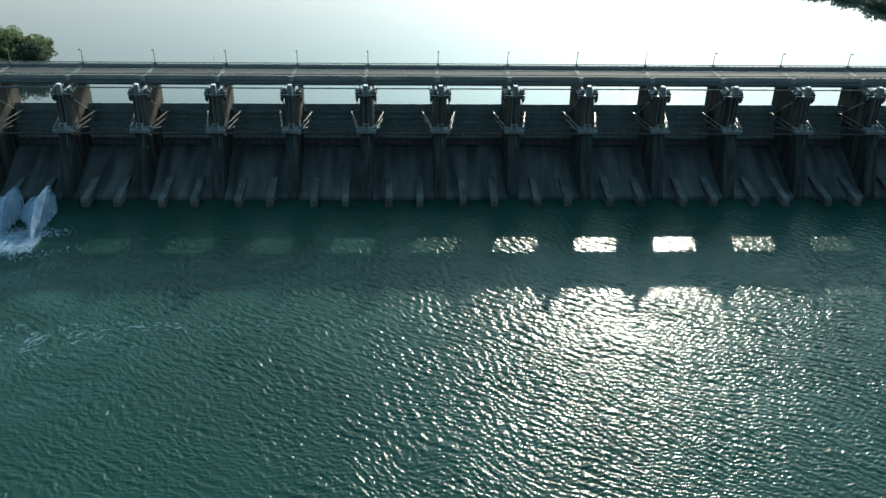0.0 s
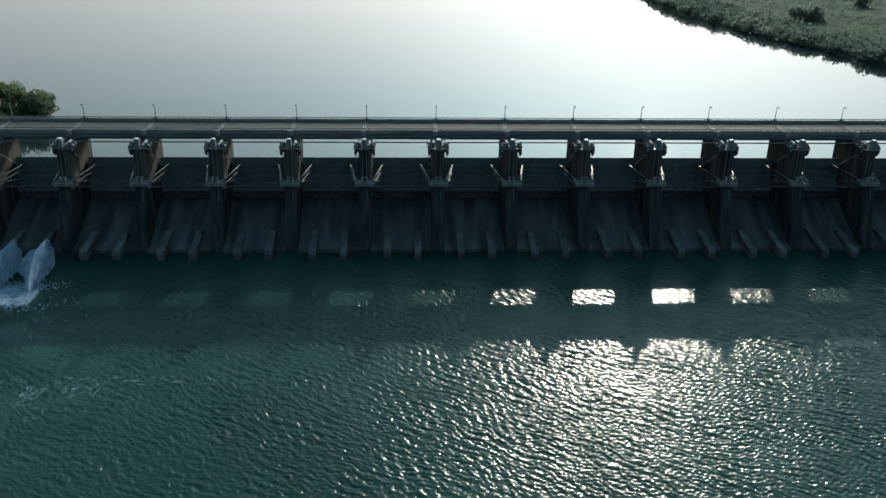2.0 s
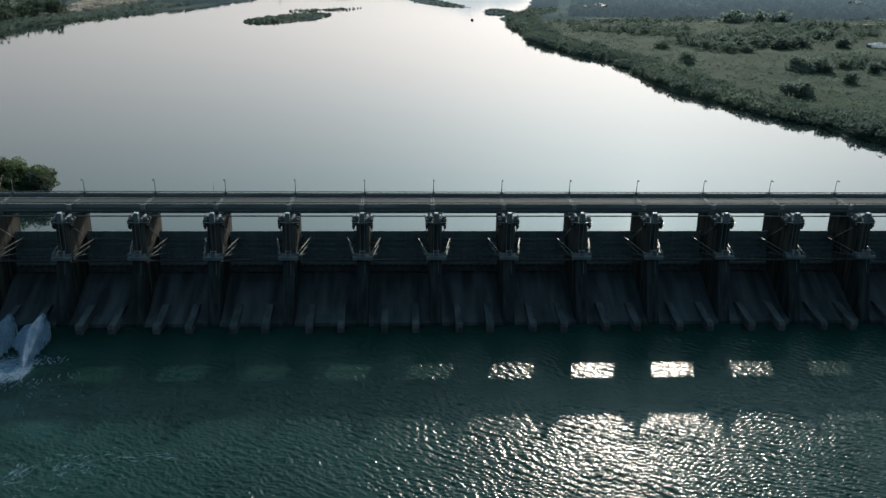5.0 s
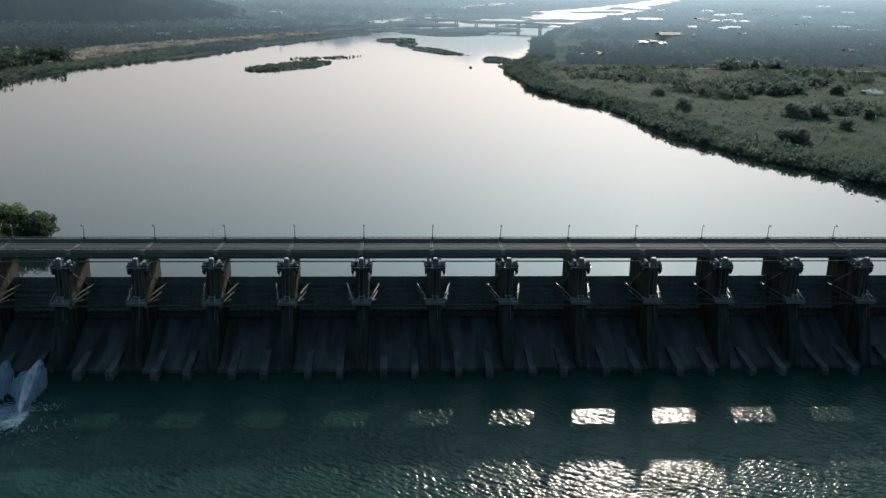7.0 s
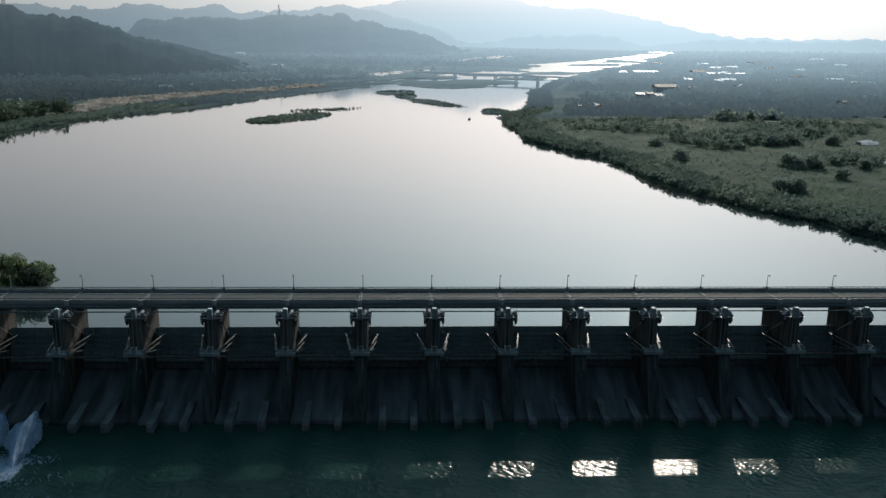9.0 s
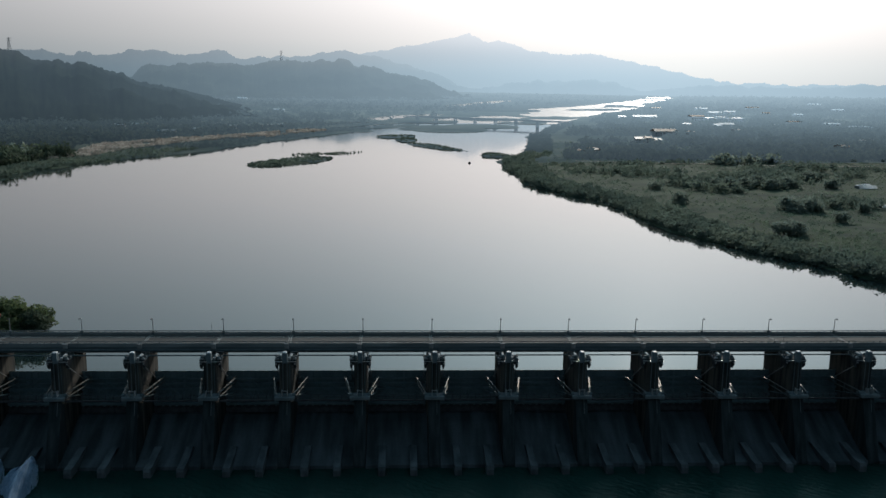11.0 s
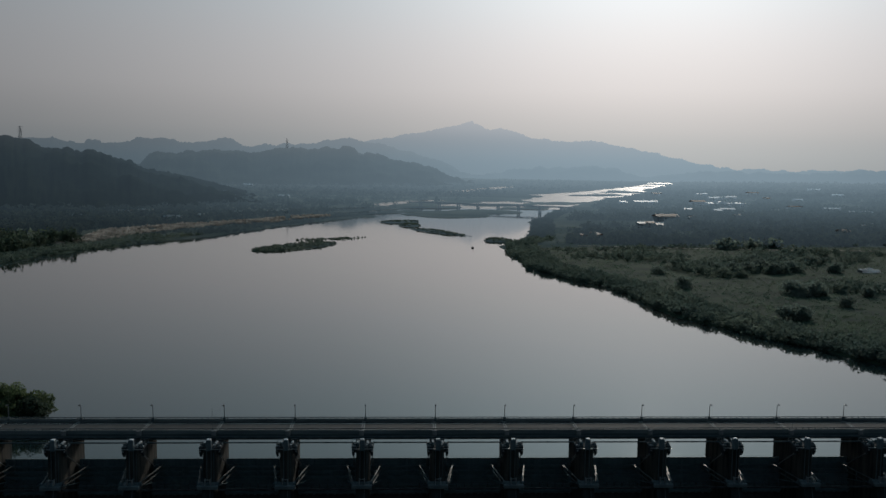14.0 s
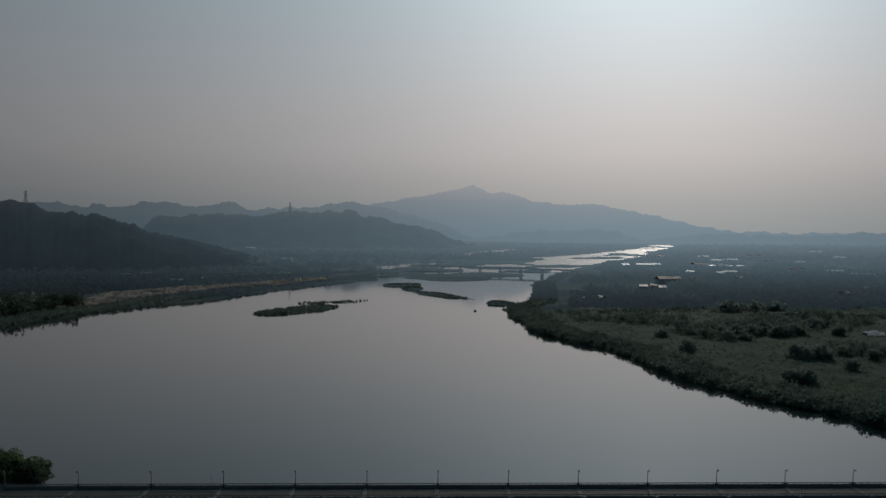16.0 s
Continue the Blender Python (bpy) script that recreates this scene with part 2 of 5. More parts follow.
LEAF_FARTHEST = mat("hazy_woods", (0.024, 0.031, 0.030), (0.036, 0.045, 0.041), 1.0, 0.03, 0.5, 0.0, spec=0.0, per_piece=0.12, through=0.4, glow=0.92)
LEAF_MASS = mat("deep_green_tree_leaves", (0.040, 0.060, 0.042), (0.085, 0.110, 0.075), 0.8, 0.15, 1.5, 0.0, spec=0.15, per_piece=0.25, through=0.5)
# the bridge's concrete carries painted haze as emission too
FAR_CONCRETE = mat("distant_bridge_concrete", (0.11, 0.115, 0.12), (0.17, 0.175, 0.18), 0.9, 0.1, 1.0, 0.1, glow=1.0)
BARK = mat("grey_brown_bark", (0.06, 0.045, 0.035), (0.12, 0.10, 0.08), 0.9, 2.0, 10.0, 0.5)
PLASTER = mat("town_plaster", (0.40, 0.41, 0.42), (0.58, 0.585, 0.59), 0.9, 0.05, 1.0, 0.1, per_piece=0.25)
ROOF_METAL = mat("pale_sheet_roof", (0.16, 0.17, 0.18), (0.42, 0.43, 0.44), 0.5, 0.03, 1.0, 0.1, metal=0.12, per_piece=0.4)
# walls and roofs beyond 1300 m, with haze painted in as emission
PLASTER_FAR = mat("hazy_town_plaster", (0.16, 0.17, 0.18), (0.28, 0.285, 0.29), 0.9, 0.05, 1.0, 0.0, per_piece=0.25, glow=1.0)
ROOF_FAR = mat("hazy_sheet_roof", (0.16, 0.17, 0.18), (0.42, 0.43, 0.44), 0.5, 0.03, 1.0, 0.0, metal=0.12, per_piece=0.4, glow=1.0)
ROOF_RED = mat("rusty_red_roof", (0.105, 0.065, 0.050), (0.185, 0.115, 0.085), 0.6, 0.1, 1.0, 0.1, per_piece=0.3)
PANE = mat("dark_window_glass", (0.02, 0.025, 0.03), (0.04, 0.045, 0.05), 0.15, 0.5, 2.0, 0.0)


def water_mat(name, tones, rough, waves, patch=0.02, spec=0.5, milky=None, cloudy=0.0):
    """Water with a clouded body colour and layers of (scale, stretch, strength, distance) ripples."""
    m = bpy.data.materials.new(name)
    m.use_nodes = True
    n, l = m.node_tree.nodes, m.node_tree.links
    b = n["Principled BSDF"]
    b.inputs["IOR"].default_value, b.inputs["Roughness"].default_value = 1.333, rough
    b.inputs["Specular IOR Level"].default_value = spec
    if cloudy:                      # light spreads some metres through silty water
        b.subsurface_method = "BURLEY"
        b.inputs["Subsurface Weight"].default_value, b.inputs["Subsurface Scale"].default_value = 1.0, cloudy
        b.inputs["Subsurface Radius"].default_value = (0.5, 1.0, 0.9)
    tc = n.new("ShaderNodeTexCoord")
    big = n.new("ShaderNodeTexNoise")
    big.inputs["Scale"].default_value, big.inputs["Detail"].default_value = patch, 6
    l.new(tc.outputs["Object"], big.inputs["Vector"])
    ramp = n.new("ShaderNodeValToRGB")
    ramp.color_ramp.elements[0].position, ramp.color_ramp.elements[1].position = 0.35, 0.7
    ramp.color_ramp.elements[0].color, ramp.color_ramp.elements[1].color = (*tones[0], 1), (*tones[1], 1)
    l.new(big.outputs[0], ramp.inputs[0])
    l.new(ramp.outputs[0], b.inputs["Base Color"])
    if milky:                       # water clouded by air bubbles round a place: centre, radius, tone
        off = n.new("ShaderNodeVectorMath")
        off.operation = "DISTANCE"
        off.inputs[1].default_value = (*milky[0], 0)
        l.new(tc.outputs["Object"], off.inputs[0])
        cloud = n.new("ShaderNodeTexNoise")
        cloud.inputs["Scale"].default_value, cloud.inputs["Detail"].default_value, cloud.inputs["Distortion"].default_value = 0.06, 5, 1.5
        l.new(tc.outputs["Object"], cloud.inputs["Vector"])
        fade = n.new("ShaderNodeMapRange")
        fade.inputs["From Min"].default_value, fade.inputs["From Max"].default_value = milky[1], milky[1] * 0.2
        l.new(off.outputs["Value"], fade.inputs["Value"])
        both = n.new("ShaderNodeMath")
        both.operation = "MULTIPLY"
        patchy = n.new("ShaderNodeMapRange")
        patchy.inputs["From Min"].default_value, patchy.inputs["From Max"].default_value = 0.42, 0.62
        l.new(cloud.outputs[0], patchy.inputs["Value"])
        l.new(fade.outputs[0], both.inputs[0]), l.new(patchy.outputs[0], both.inputs[1])
        mixed = n.new("ShaderNodeMixRGB")
        mixed.inputs["Color2"].default_value = (*milky[2], 1)
        l.new(both.outputs[0], mixed.inputs["Fac"]), l.new(ramp.outputs[0], mixed.inputs["Color1"])
        l.new(mixed.outputs[0], b.inputs["Base Color"])
    before = None
    for scale, stretch, turn, strength, dist in waves:
        mp = n.new("ShaderNodeMapping")
        mp.inputs["Scale"].default_value, mp.inputs["Rotation"].default_value = stretch, (0, 0, radians(turn))
        l.new(tc.outputs["Object"], mp.inputs["Vector"])
        t = n.new("ShaderNodeTexNoise")
        t.inputs["Scale"].default_value, t.inputs["Detail"].default_value = scale, 3
        l.new(mp.outputs[0], t.inputs["Vector"])
        bp = n.new("ShaderNodeBump")
        bp.inputs["Strength"].default_value, bp.inputs["Distance"].default_value = strength, dist
        l.new(t.outputs[0], bp.inputs["Height"])
        if before:
            l.new(before.outputs[0], bp.inputs["Normal"])
        before = bp
    if before:
        l.new(before.outputs[0], b.inputs["Normal"])
    return m


TAILWATER = water_mat("turbid_green_water", ((0.005, 0.023, 0.020), (0.010, 0.036, 0.031)), 0.2, [(6.0, (1, 1.5, 1), -20, 0.4, 0.03)], 0.03, spec=0.115, cloudy=1.6, milky=((-82, 130), 46, (0.017, 0.050, 0.048)))
LAKE = water_mat("calm_grey_water", ((0.009, 0.018, 0.019), (0.012, 0.022, 0.023)), 0.05, [(0.35, (1, 1, 1), 0, 0.05, 0.1)], 0.004)
RAPIDS = water_mat("shallow_rippled_river", ((0.05, 0.05, 0.048), (0.08, 0.076, 0.07)), 0.2, [(0.08, (1, 0.4, 1), 0, 0.8, 1.0)], 0.01, spec=0.3)


# ---------- helpers of this scene ----------
def grid_object(name, X, Y, Z, material, keep=None, smooth=True):
    """A sheet over arrays X, Y, Z of one shape; keep picks its cells."""
    r, c = X.shape
    ix = np.arange(r * c).reshape(r, c)
    q = np.stack([ix[:-1, :-1], ix[:-1, 1:], ix[1:, 1:], ix[1:, :-1]], -1)
    q = q[keep] if keep is not None else q.reshape(-1, 4)
    me = bpy.data.meshes.new(name)
    co = np.stack([X, Y, Z], -1).reshape(-1, 3)
    me.vertices.add(len(co)), me.vertices.foreach_set("co", co.ravel())
    me.loops.add(q.size), me.loops.foreach_set("vertex_index", q.ravel())
    me.polygons.add(len(q)), me.polygons.foreach_set("loop_start", np.arange(len(q)) * 4)
    me.update(calc_edges=True)
    me.validate()
    me.materials.append(material)
    if smooth:
        me.polygons.foreach_set("use_smooth", np.ones(len(me.polygons), bool))
    return new(name, me)


def part(name, bm, material, parent, label=""):
    """Links a bmesh as one mesh under a thing or a part."""
    me = bpy.data.meshes.new(name)
    bm.to_mesh(me)
    bm.free()
    me.materials.append(material)
    ob = new(name, me)
    ob.parent = parent
    return tagged(ob, label)


def box(bm, x0, x1, y0, y1, z0, z1, bevel=0.0):
    r = bmesh.ops.create_cube(bm, size=1.0, matrix=Matrix.LocRotScale(((x0 + x1) / 2, (y0 + y1) / 2, (z0 + z1) / 2), None, (abs(x1 - x0), abs(y1 - y0), abs(z1 - z0))))
    if bevel:
        es = {e for v in r["verts"] for e in v.link_edges}
        bmesh.ops.bevel(bm, geom=list(es), offset=bevel, segments=1, affect="EDGES", profile=0.5)
    return bm


def boxed(*a, bevel=0.0):
    return box(bmesh.new(), *a, bevel=bevel)


def rod(bm, a, b, r1, r2=None, seg=8):
    a, b = Vector(a), Vector(b)
    m = Matrix.Translation((a + b) / 2) @ (b - a).to_track_quat("Z", "Y").to_matrix().to_4x4()
    bmesh.ops.create_cone(bm, cap_ends=True, segments=seg, radius1=r1, radius2=r1 if r2 is None else r2, depth=(b - a).length, matrix=m)
    return bm


def beam(bm, a, b, w, h):
    """A square bar from a to b."""
    a, b = Vector(a), Vector(b)
    m = Matrix.Translation((a + b) / 2) @ (b - a).to_track_quat("Z", "X").to_matrix().to_4x4()
    bmesh.ops.create_cube(bm, size=1.0, matrix=m @ Matrix.Diagonal((w, h, (b - a).length, 1)))
    return bm


def prism(bm, outline, x0, x1):
    """A solid whose (y, z) outline runs from x0 to x1."""
    a = [bm.verts.new((x0, y, z)) for y, z in outline]
    b = [bm.verts.new((x1, y, z)) for y, z in outline]
    n = len(outline)
    bm.faces.new(a), bm.faces.new(b[::-1])
    for i in range(n):
        bm.faces.new((a[i], b[i], b[(i + 1) % n], a[(i + 1) % n]))
    bmesh.ops.recalc_face_normals(bm, faces=bm.faces)
    return bm


def empty(name, x=0, y=0, z=0):
    ob = new(name)
    ob.matrix_world = pose(x, y, z)
    return ob


def noise2(x, y, s, seed=0):
    """Smooth value noise on arrays, about -1 to 1."""
    rng = np.random.default_rng(seed)
    tab = rng.uniform(-1, 1, (64, 64))
    u, v = np.asarray(x) / s, np.asarray(y) / s
    i, j = np.floor(u).astype(int), np.floor(v).astype(int)
    fu, fv = u - i, v - j
    fu, fv = fu * fu * (3 - 2 * fu), fv * fv * (3 - 2 * fv)
    g = lambda a, b: tab[a % 64, b % 64]
    return (g(i, j) * (1 - fu) + g(i + 1, j) * fu) * (1 - fv) + (g(i, j + 1) * (1 - fu) + g(i + 1, j + 1) * fu) * fv


# ---------- lie of the land ----------
BAY, X0 = 16.0, -71.84                # pier spacing and the first pier seen
FIRST, LAST = -3, 15                  # piers built
LAKE_Z = 15.3
RIGHT_SHORE = [(205, 197), (307, 161), (322, 155), (339, 144), (369, 134), (387, 127), (431, 122), (452, 121), (492, 117), (522, 104), (591, 86), (703, 86), (760, 90), (800, 112), (891, 131),
               (1134, 169), (1461, 261), (1607, 315), (1880, 418), (2034, 511), (2322, 635), (2640, 750), (3073, 930), (3748, 1165), (4900, 1500)]
LEFT_SHORE = [(200, -116), (215, -112), (219, -92), (231, -90), (242, -128), (300, -190), (450, -240), (519, -250), (560, -258), (609, -262), (641, -258), (680, -247), (714, -234), (774, -207), (849, -181), (946, -145), (1094, -104), (1180, -73),
              (1400, 0), (1582, 55), (1755, 165), (2022, 255), (2262, 424), (2601, 619), (3109, 858), (3748, 1105), (4900, 1470)]
ISLANDS = [(-87, 737, 17, 56, -32), (0, 1096, 28, 15, 30), (9, 1036, 15, 28, 0), (40, 922, 8, 54, 28), (90, 818, 13, 14, 20), (70, 1300, 60, 95, 0), (-50, 1222, 18, 30, 0), (5, 1420, 24, 60, 0), (175, 1620, 70, 40, 0), (-70, 1340, 75, 45, 0), (25, 1290, 30, 26, 0), (130, 1390, 60, 55, 0)]


CHANNELS = [(26, [(-215, 1312), (-178, 1330), (-128, 1376), (-97, 1442), (-67, 1490), (-41, 1590), (12, 1709), (70, 1775)]), (22, [(-78, 1300), (-52, 1336), (-10, 1418), (28, 1488), (75, 1570)]), (30, [(150, 2250), (187, 2342), (258, 2536), (322, 2689)])]   # half width, course of side channels


def rise(x, y):
    return 0.0135 * np.maximum(0, np.hypot(x, y) - 1500)


def shore(y, table):
    t = np.array(table, float)
    return np.interp(y, t[:, 0], t[:, 1])


def dry(x, y):
    """How far inland a place lies, in metres; below 0 it is under water."""
    wob = noise2(x, y, 14, 3) * 3.0 + noise2(x, y, 45, 4) * 5.0 * np.clip((y - 450) / 300, 0.2, 3)
    d = np.maximum(shore(y, LEFT_SHORE) - x, x - shore(y, RIGHT_SHORE)) + wob
    for cx, cy, rx, ry, turn in ISLANDS:
        c, s = math.cos(radians(turn)), math.sin(radians(turn))
        u, v = (x - cx) * c + (y - cy) * s, -(x - cx) * s + (y - cy) * c
        d = np.maximum(d, (1 - np.hypot(u / rx, v / ry)) * min(rx, ry) + wob * 0.35)
    for half, course in CHANNELS:
        for (xa, ya), (xb, yb) in zip(course, course[1:]):
            u = np.clip(((x - xa) * (xb - xa) + (y - ya) * (yb - ya)) / ((xb - xa) ** 2 + (yb - ya) ** 2), 0, 1)
            d = np.minimum(d, np.hypot(x - xa - u * (xb - xa), y - ya - u * (yb - ya)) - half + wob * 0.3)
    bars = noise2(x * 0.8 - y * 0.35, y * 0.6, 60, 7) * 60 + noise2(x, y * 0.4, 26, 8) * 22 - 12
    return np.maximum(d, np.where(y > 1500, bars, -99))


def ground_z(x, y):
    d = dry(x, y)
    z = np.where(d > 0, np.minimum(d * 0.30, 1.6) + np.minimum(d, 300) * 0.008 + noise2(x, y, 60, 9) * 0.8 * np.clip(d / 20, 0, 1), np.maximum(d * 0.3, -3.0))
    return LAKE_Z + z + rise(x, y)


def spaced(stops):
    """Coordinates with a step that changes between stops (from, step), ..., (end, 0)."""
    out = []
    for (a, s), (b, _) in zip(stops, stops[1:]):
        n = max(1, round((b - a) / s))
        out += list(a + (b - a) * np.arange(n) / n)
    return np.array(out + [stops[-1][0]])


gx = spaced([(-4800, 200), (-1600, 50), (-420, 10), (-310, 4.5), (330, 10), (700, 25), (1700, 140), (4800, 0)])
gy = spaced([(201, 4), (560, 5.5), (1200, 10), (1800, 20), (2800, 45), (4850, 0)])
GX, GY = np.meshgrid(gx, gy)
GROUND_HEIGHT = ground_z(GX, GY)
near_rows = int(np.searchsorted(gy, 730))
far_rows = int(np.searchsorted(gy, 1900))
ground = grid_object("ground", GX[:near_rows + 1], GY[:near_rows + 1], GROUND_HEIGHT[:near_rows + 1], GRASS)
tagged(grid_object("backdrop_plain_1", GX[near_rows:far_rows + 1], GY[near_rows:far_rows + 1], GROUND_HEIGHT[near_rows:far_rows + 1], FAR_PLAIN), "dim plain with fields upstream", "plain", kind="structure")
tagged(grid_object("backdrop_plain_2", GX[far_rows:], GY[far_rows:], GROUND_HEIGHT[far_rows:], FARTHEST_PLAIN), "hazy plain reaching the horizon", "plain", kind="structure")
tagged(ground, "rough green flood plain with gravel bars along the river", "ground", kind="structure")
# banks beside and behind the downstream pool, out of sight
for nm, x0, x1, y0, y1 in (("bank_west", -4800, -260, -3000, 201), ("bank_east", 260, 4800, -3000, 201)):
    X, Y = np.meshgrid(np.linspace(x0, x1, 60), np.linspace(y0, y1, 60))
    tagged(grid_object(nm, X, Y, 12 + noise2(X, Y, 300, 2) * 4, GRASS), "grassy river bank below the dam", "ground", kind="structure")
for nm, x0, x1 in (("abutment_west", -270, X0 + BAY * FIRST - 1.6), ("abutment_east", X0 + BAY * LAST + 1.6, 270)):
    tagged(part(nm, boxed(x0, x1, 185, 205, -2, 22.9, bevel=0.2), CONCRETE, None), "weathered concrete end wall of the dam", "dam wall", kind="structure")

wx, wy = spaced([(-2400, 60), (-420, 14), (420, 40), (1700, 0)]), spaced([(193.5, 10), (1500, 20), (4850, 0)])
WX, WY = np.meshgrid(wx, wy)
upto = int(np.searchsorted(wy, 1500))
tagged(grid_object("water_reservoir", WX[:upto + 1], WY[:upto + 1], LAKE_Z + 0 * WX[:upto + 1], LAKE), "calm grey reservoir mirroring the hazy sky", "water", kind="structure")
tagged(grid_object("water_river", WX[upto:], WY[upto:], LAKE_Z + rise(WX[upto:], WY[upto:]), RAPIDS), "bright shallow braided river far upstream", "water", kind="structure")

# downstream pool with real waves
rng = np.random.default_rng(5)
LEFT_EDGE, RIGHT_EDGE = lambda y: -0.39 * y - 23, lambda y: 0.47 * y + 33
rows_y = 83 * (184.5 / 83) ** np.linspace(0, 1, 525)
PX = LEFT_EDGE(rows_y)[:, None] + (RIGHT_EDGE(rows_y) - LEFT_EDGE(rows_y))[:, None] * np.linspace(0, 1, 850)[None, :]
PY = np.repeat(rows_y[:, None], 850, 1)
PZ = np.zeros_like(PX)
warp_x, warp_y = 1.2 * noise2(PX, PY, 9, 71) + 0.35 * noise2(PX, PY, 2.6, 73), 1.2 * noise2(PX, PY, 9, 72) + 0.35 * noise2(PX, PY, 2.6, 74)
for i in range(84):
    lam = 0.46 * (2.1 / 0.46) ** rng.random()
    a = radians(42) + rng.normal(0, 0.5 if i % 4 else 1.2)
    k = 2 * math.pi / lam
    w_ = np.sin(k * ((PX + warp_x) * math.cos(a) + (PY + warp_y) * math.sin(a)) + rng.uniform(0, 6.28))
    PZ += 0.0071 * lam ** 0.85 * (w_ if i % 2 else 1.1 - 1.7 * np.sqrt(w_ * w_ + 0.02))
gusts = 1 + 0.28 * noise2(PX + warp_x * 2, PY * 1.4, 9, 91) + 0.2 * noise2(PX, PY * 1.5, 4, 92)
calm = np.clip((180 - PY) / 25, 0.95, 1) * gusts
tagged(grid_object("water_pool", PX, PY, PZ * calm, TAILWATER), "choppy green tailwater below the dam", "water", kind="structure")
ox, oy = spaced([(-1200, 60), (-140, 5), (140, 60), (1200, 0)]), spaced([(-2500, 120), (40, 5), (186, 0)])
OX, OY = np.meshgrid(ox, oy)
mx_, my_ = (OX[:-1, :-1] + OX[1:, 1:]) / 2, (OY[:-1, :-1] + OY[1:, 1:]) / 2
inside = (mx_ > LEFT_EDGE(my_) + 5) & (mx_ < RIGHT_EDGE(my_) - 5) & (my_ > 88)
tagged(grid_object("water_downstream", OX, OY, 0 * OX - 0.12, TAILWATER, keep=~inside), "green river water running on downstream", "water", kind="structure")

# ---------- the dam ----------
DECK_Y0, DECK_Y1, DECK_Z, GIRDER_Z = 190.0, 199.2, 22.66, 21.27
PIER_HALF, PIER_TOP = 1.33, 21.1


def make_pier():
    """A pier with its rounded upstream nose, lower buttress, trunnion block and ladder."""
    pier = empty("dam_pier", 0, 0, 0)
    bm = bmesh.new()
    plan = [(-PIER_HALF, 183.2), (-PIER_HALF, 196.7)] + [(-PIER_HALF * math.cos(a), 196.7 + PIER_HALF * math.sin(a)) for a in np.linspace(0.2, math.pi - 0.2, 9)] + [(PIER_HALF, 196.7), (PIER_HALF, 183.2), (PIER_HALF - 0.35, 182.8), (-PIER_HALF + 0.35, 182.8)]
    lo, hi = [bm.verts.new((x, y, -2)) for x, y in plan], [bm.verts.new((x, y, PIER_TOP)) for x, y in plan]
    bm.faces.new(lo), bm.faces.new(hi[::-1])
    for i in range(len(plan)):
        j = (i + 1) % len(plan)
        bm.faces.new((lo[i], lo[j], hi[j], hi[i]))
    bmesh.ops.recalc_face_normals(bm, faces=bm.faces)
    part("shaft", bm, CONCRETE, pier, "dark stained concrete shaft")
    part("buttress", prism(bmesh.new(), [(182.79, -2), (182.79, 13.5), (181.0, 13.2), (178.5, 6.0), (176.5, 0.5), (176.4, -2)], -1.25, 1.25), DARK_CONCRETE, pier, "sloping buttress down to the water")
    part("bearing_shelf", boxed(-1.6, 1.6, 183.4, 190.4, PIER_TOP, PIER_TOP + 0.28, bevel=0.06), CONCRETE, pier)
    for y in (191.6, 194.6, 197.0):
        part("bearing", boxed(-0.6, 0.6, y - 0.4, y + 0.4, PIER_TOP, GIRDER_Z, bevel=0.05), CONCRETE, pier)
    bm = boxed(-2.15, 2.15, 180.2, 182.78, 13.6, 14.45, bevel=0.12)
    part("trunnion_block", bm, TRUNNION, pier, "pale grey concrete trunnion beam")
    bm = bmesh.new()
    for sx in (-0.55, 0.55):
        box(bm, sx - 0.06, sx + 0.06, 180.5, 181.6, 14.45, 15.6)
    box(bm, -0.61, 0.61, 180.5, 180.62, 15.6, 15.72)
    part("inspection_frame", bm, GALVANISED, pier)
    part("seepage_streak", prism(bmesh.new(), [(181.06, 13.40), (181.02, 13.42), (180.0, 10.45), (180.04, 10.43)], 0.46, 0.57), TRUNNION, pier, "pale lime streak below the beam")
    for x in (-0.5, 0.42):
        part("column_rib", boxed(x - 0.07, x + 0.07, 182.6, 182.795, 14.46, PIER_TOP + 0.15, bevel=0.03), TRUNNION, pier, "pale vertical duct")
    part("drain_pipe", rod(bmesh.new(), (0.95, 182.7, 14.5), (0.95, 182.7, PIER_TOP - 0.3), 0.07), STEEL, pier)
    return tagged(pier, "weathered concrete dam pier with a trunnion beam", "dam pier", "piers of the dam")


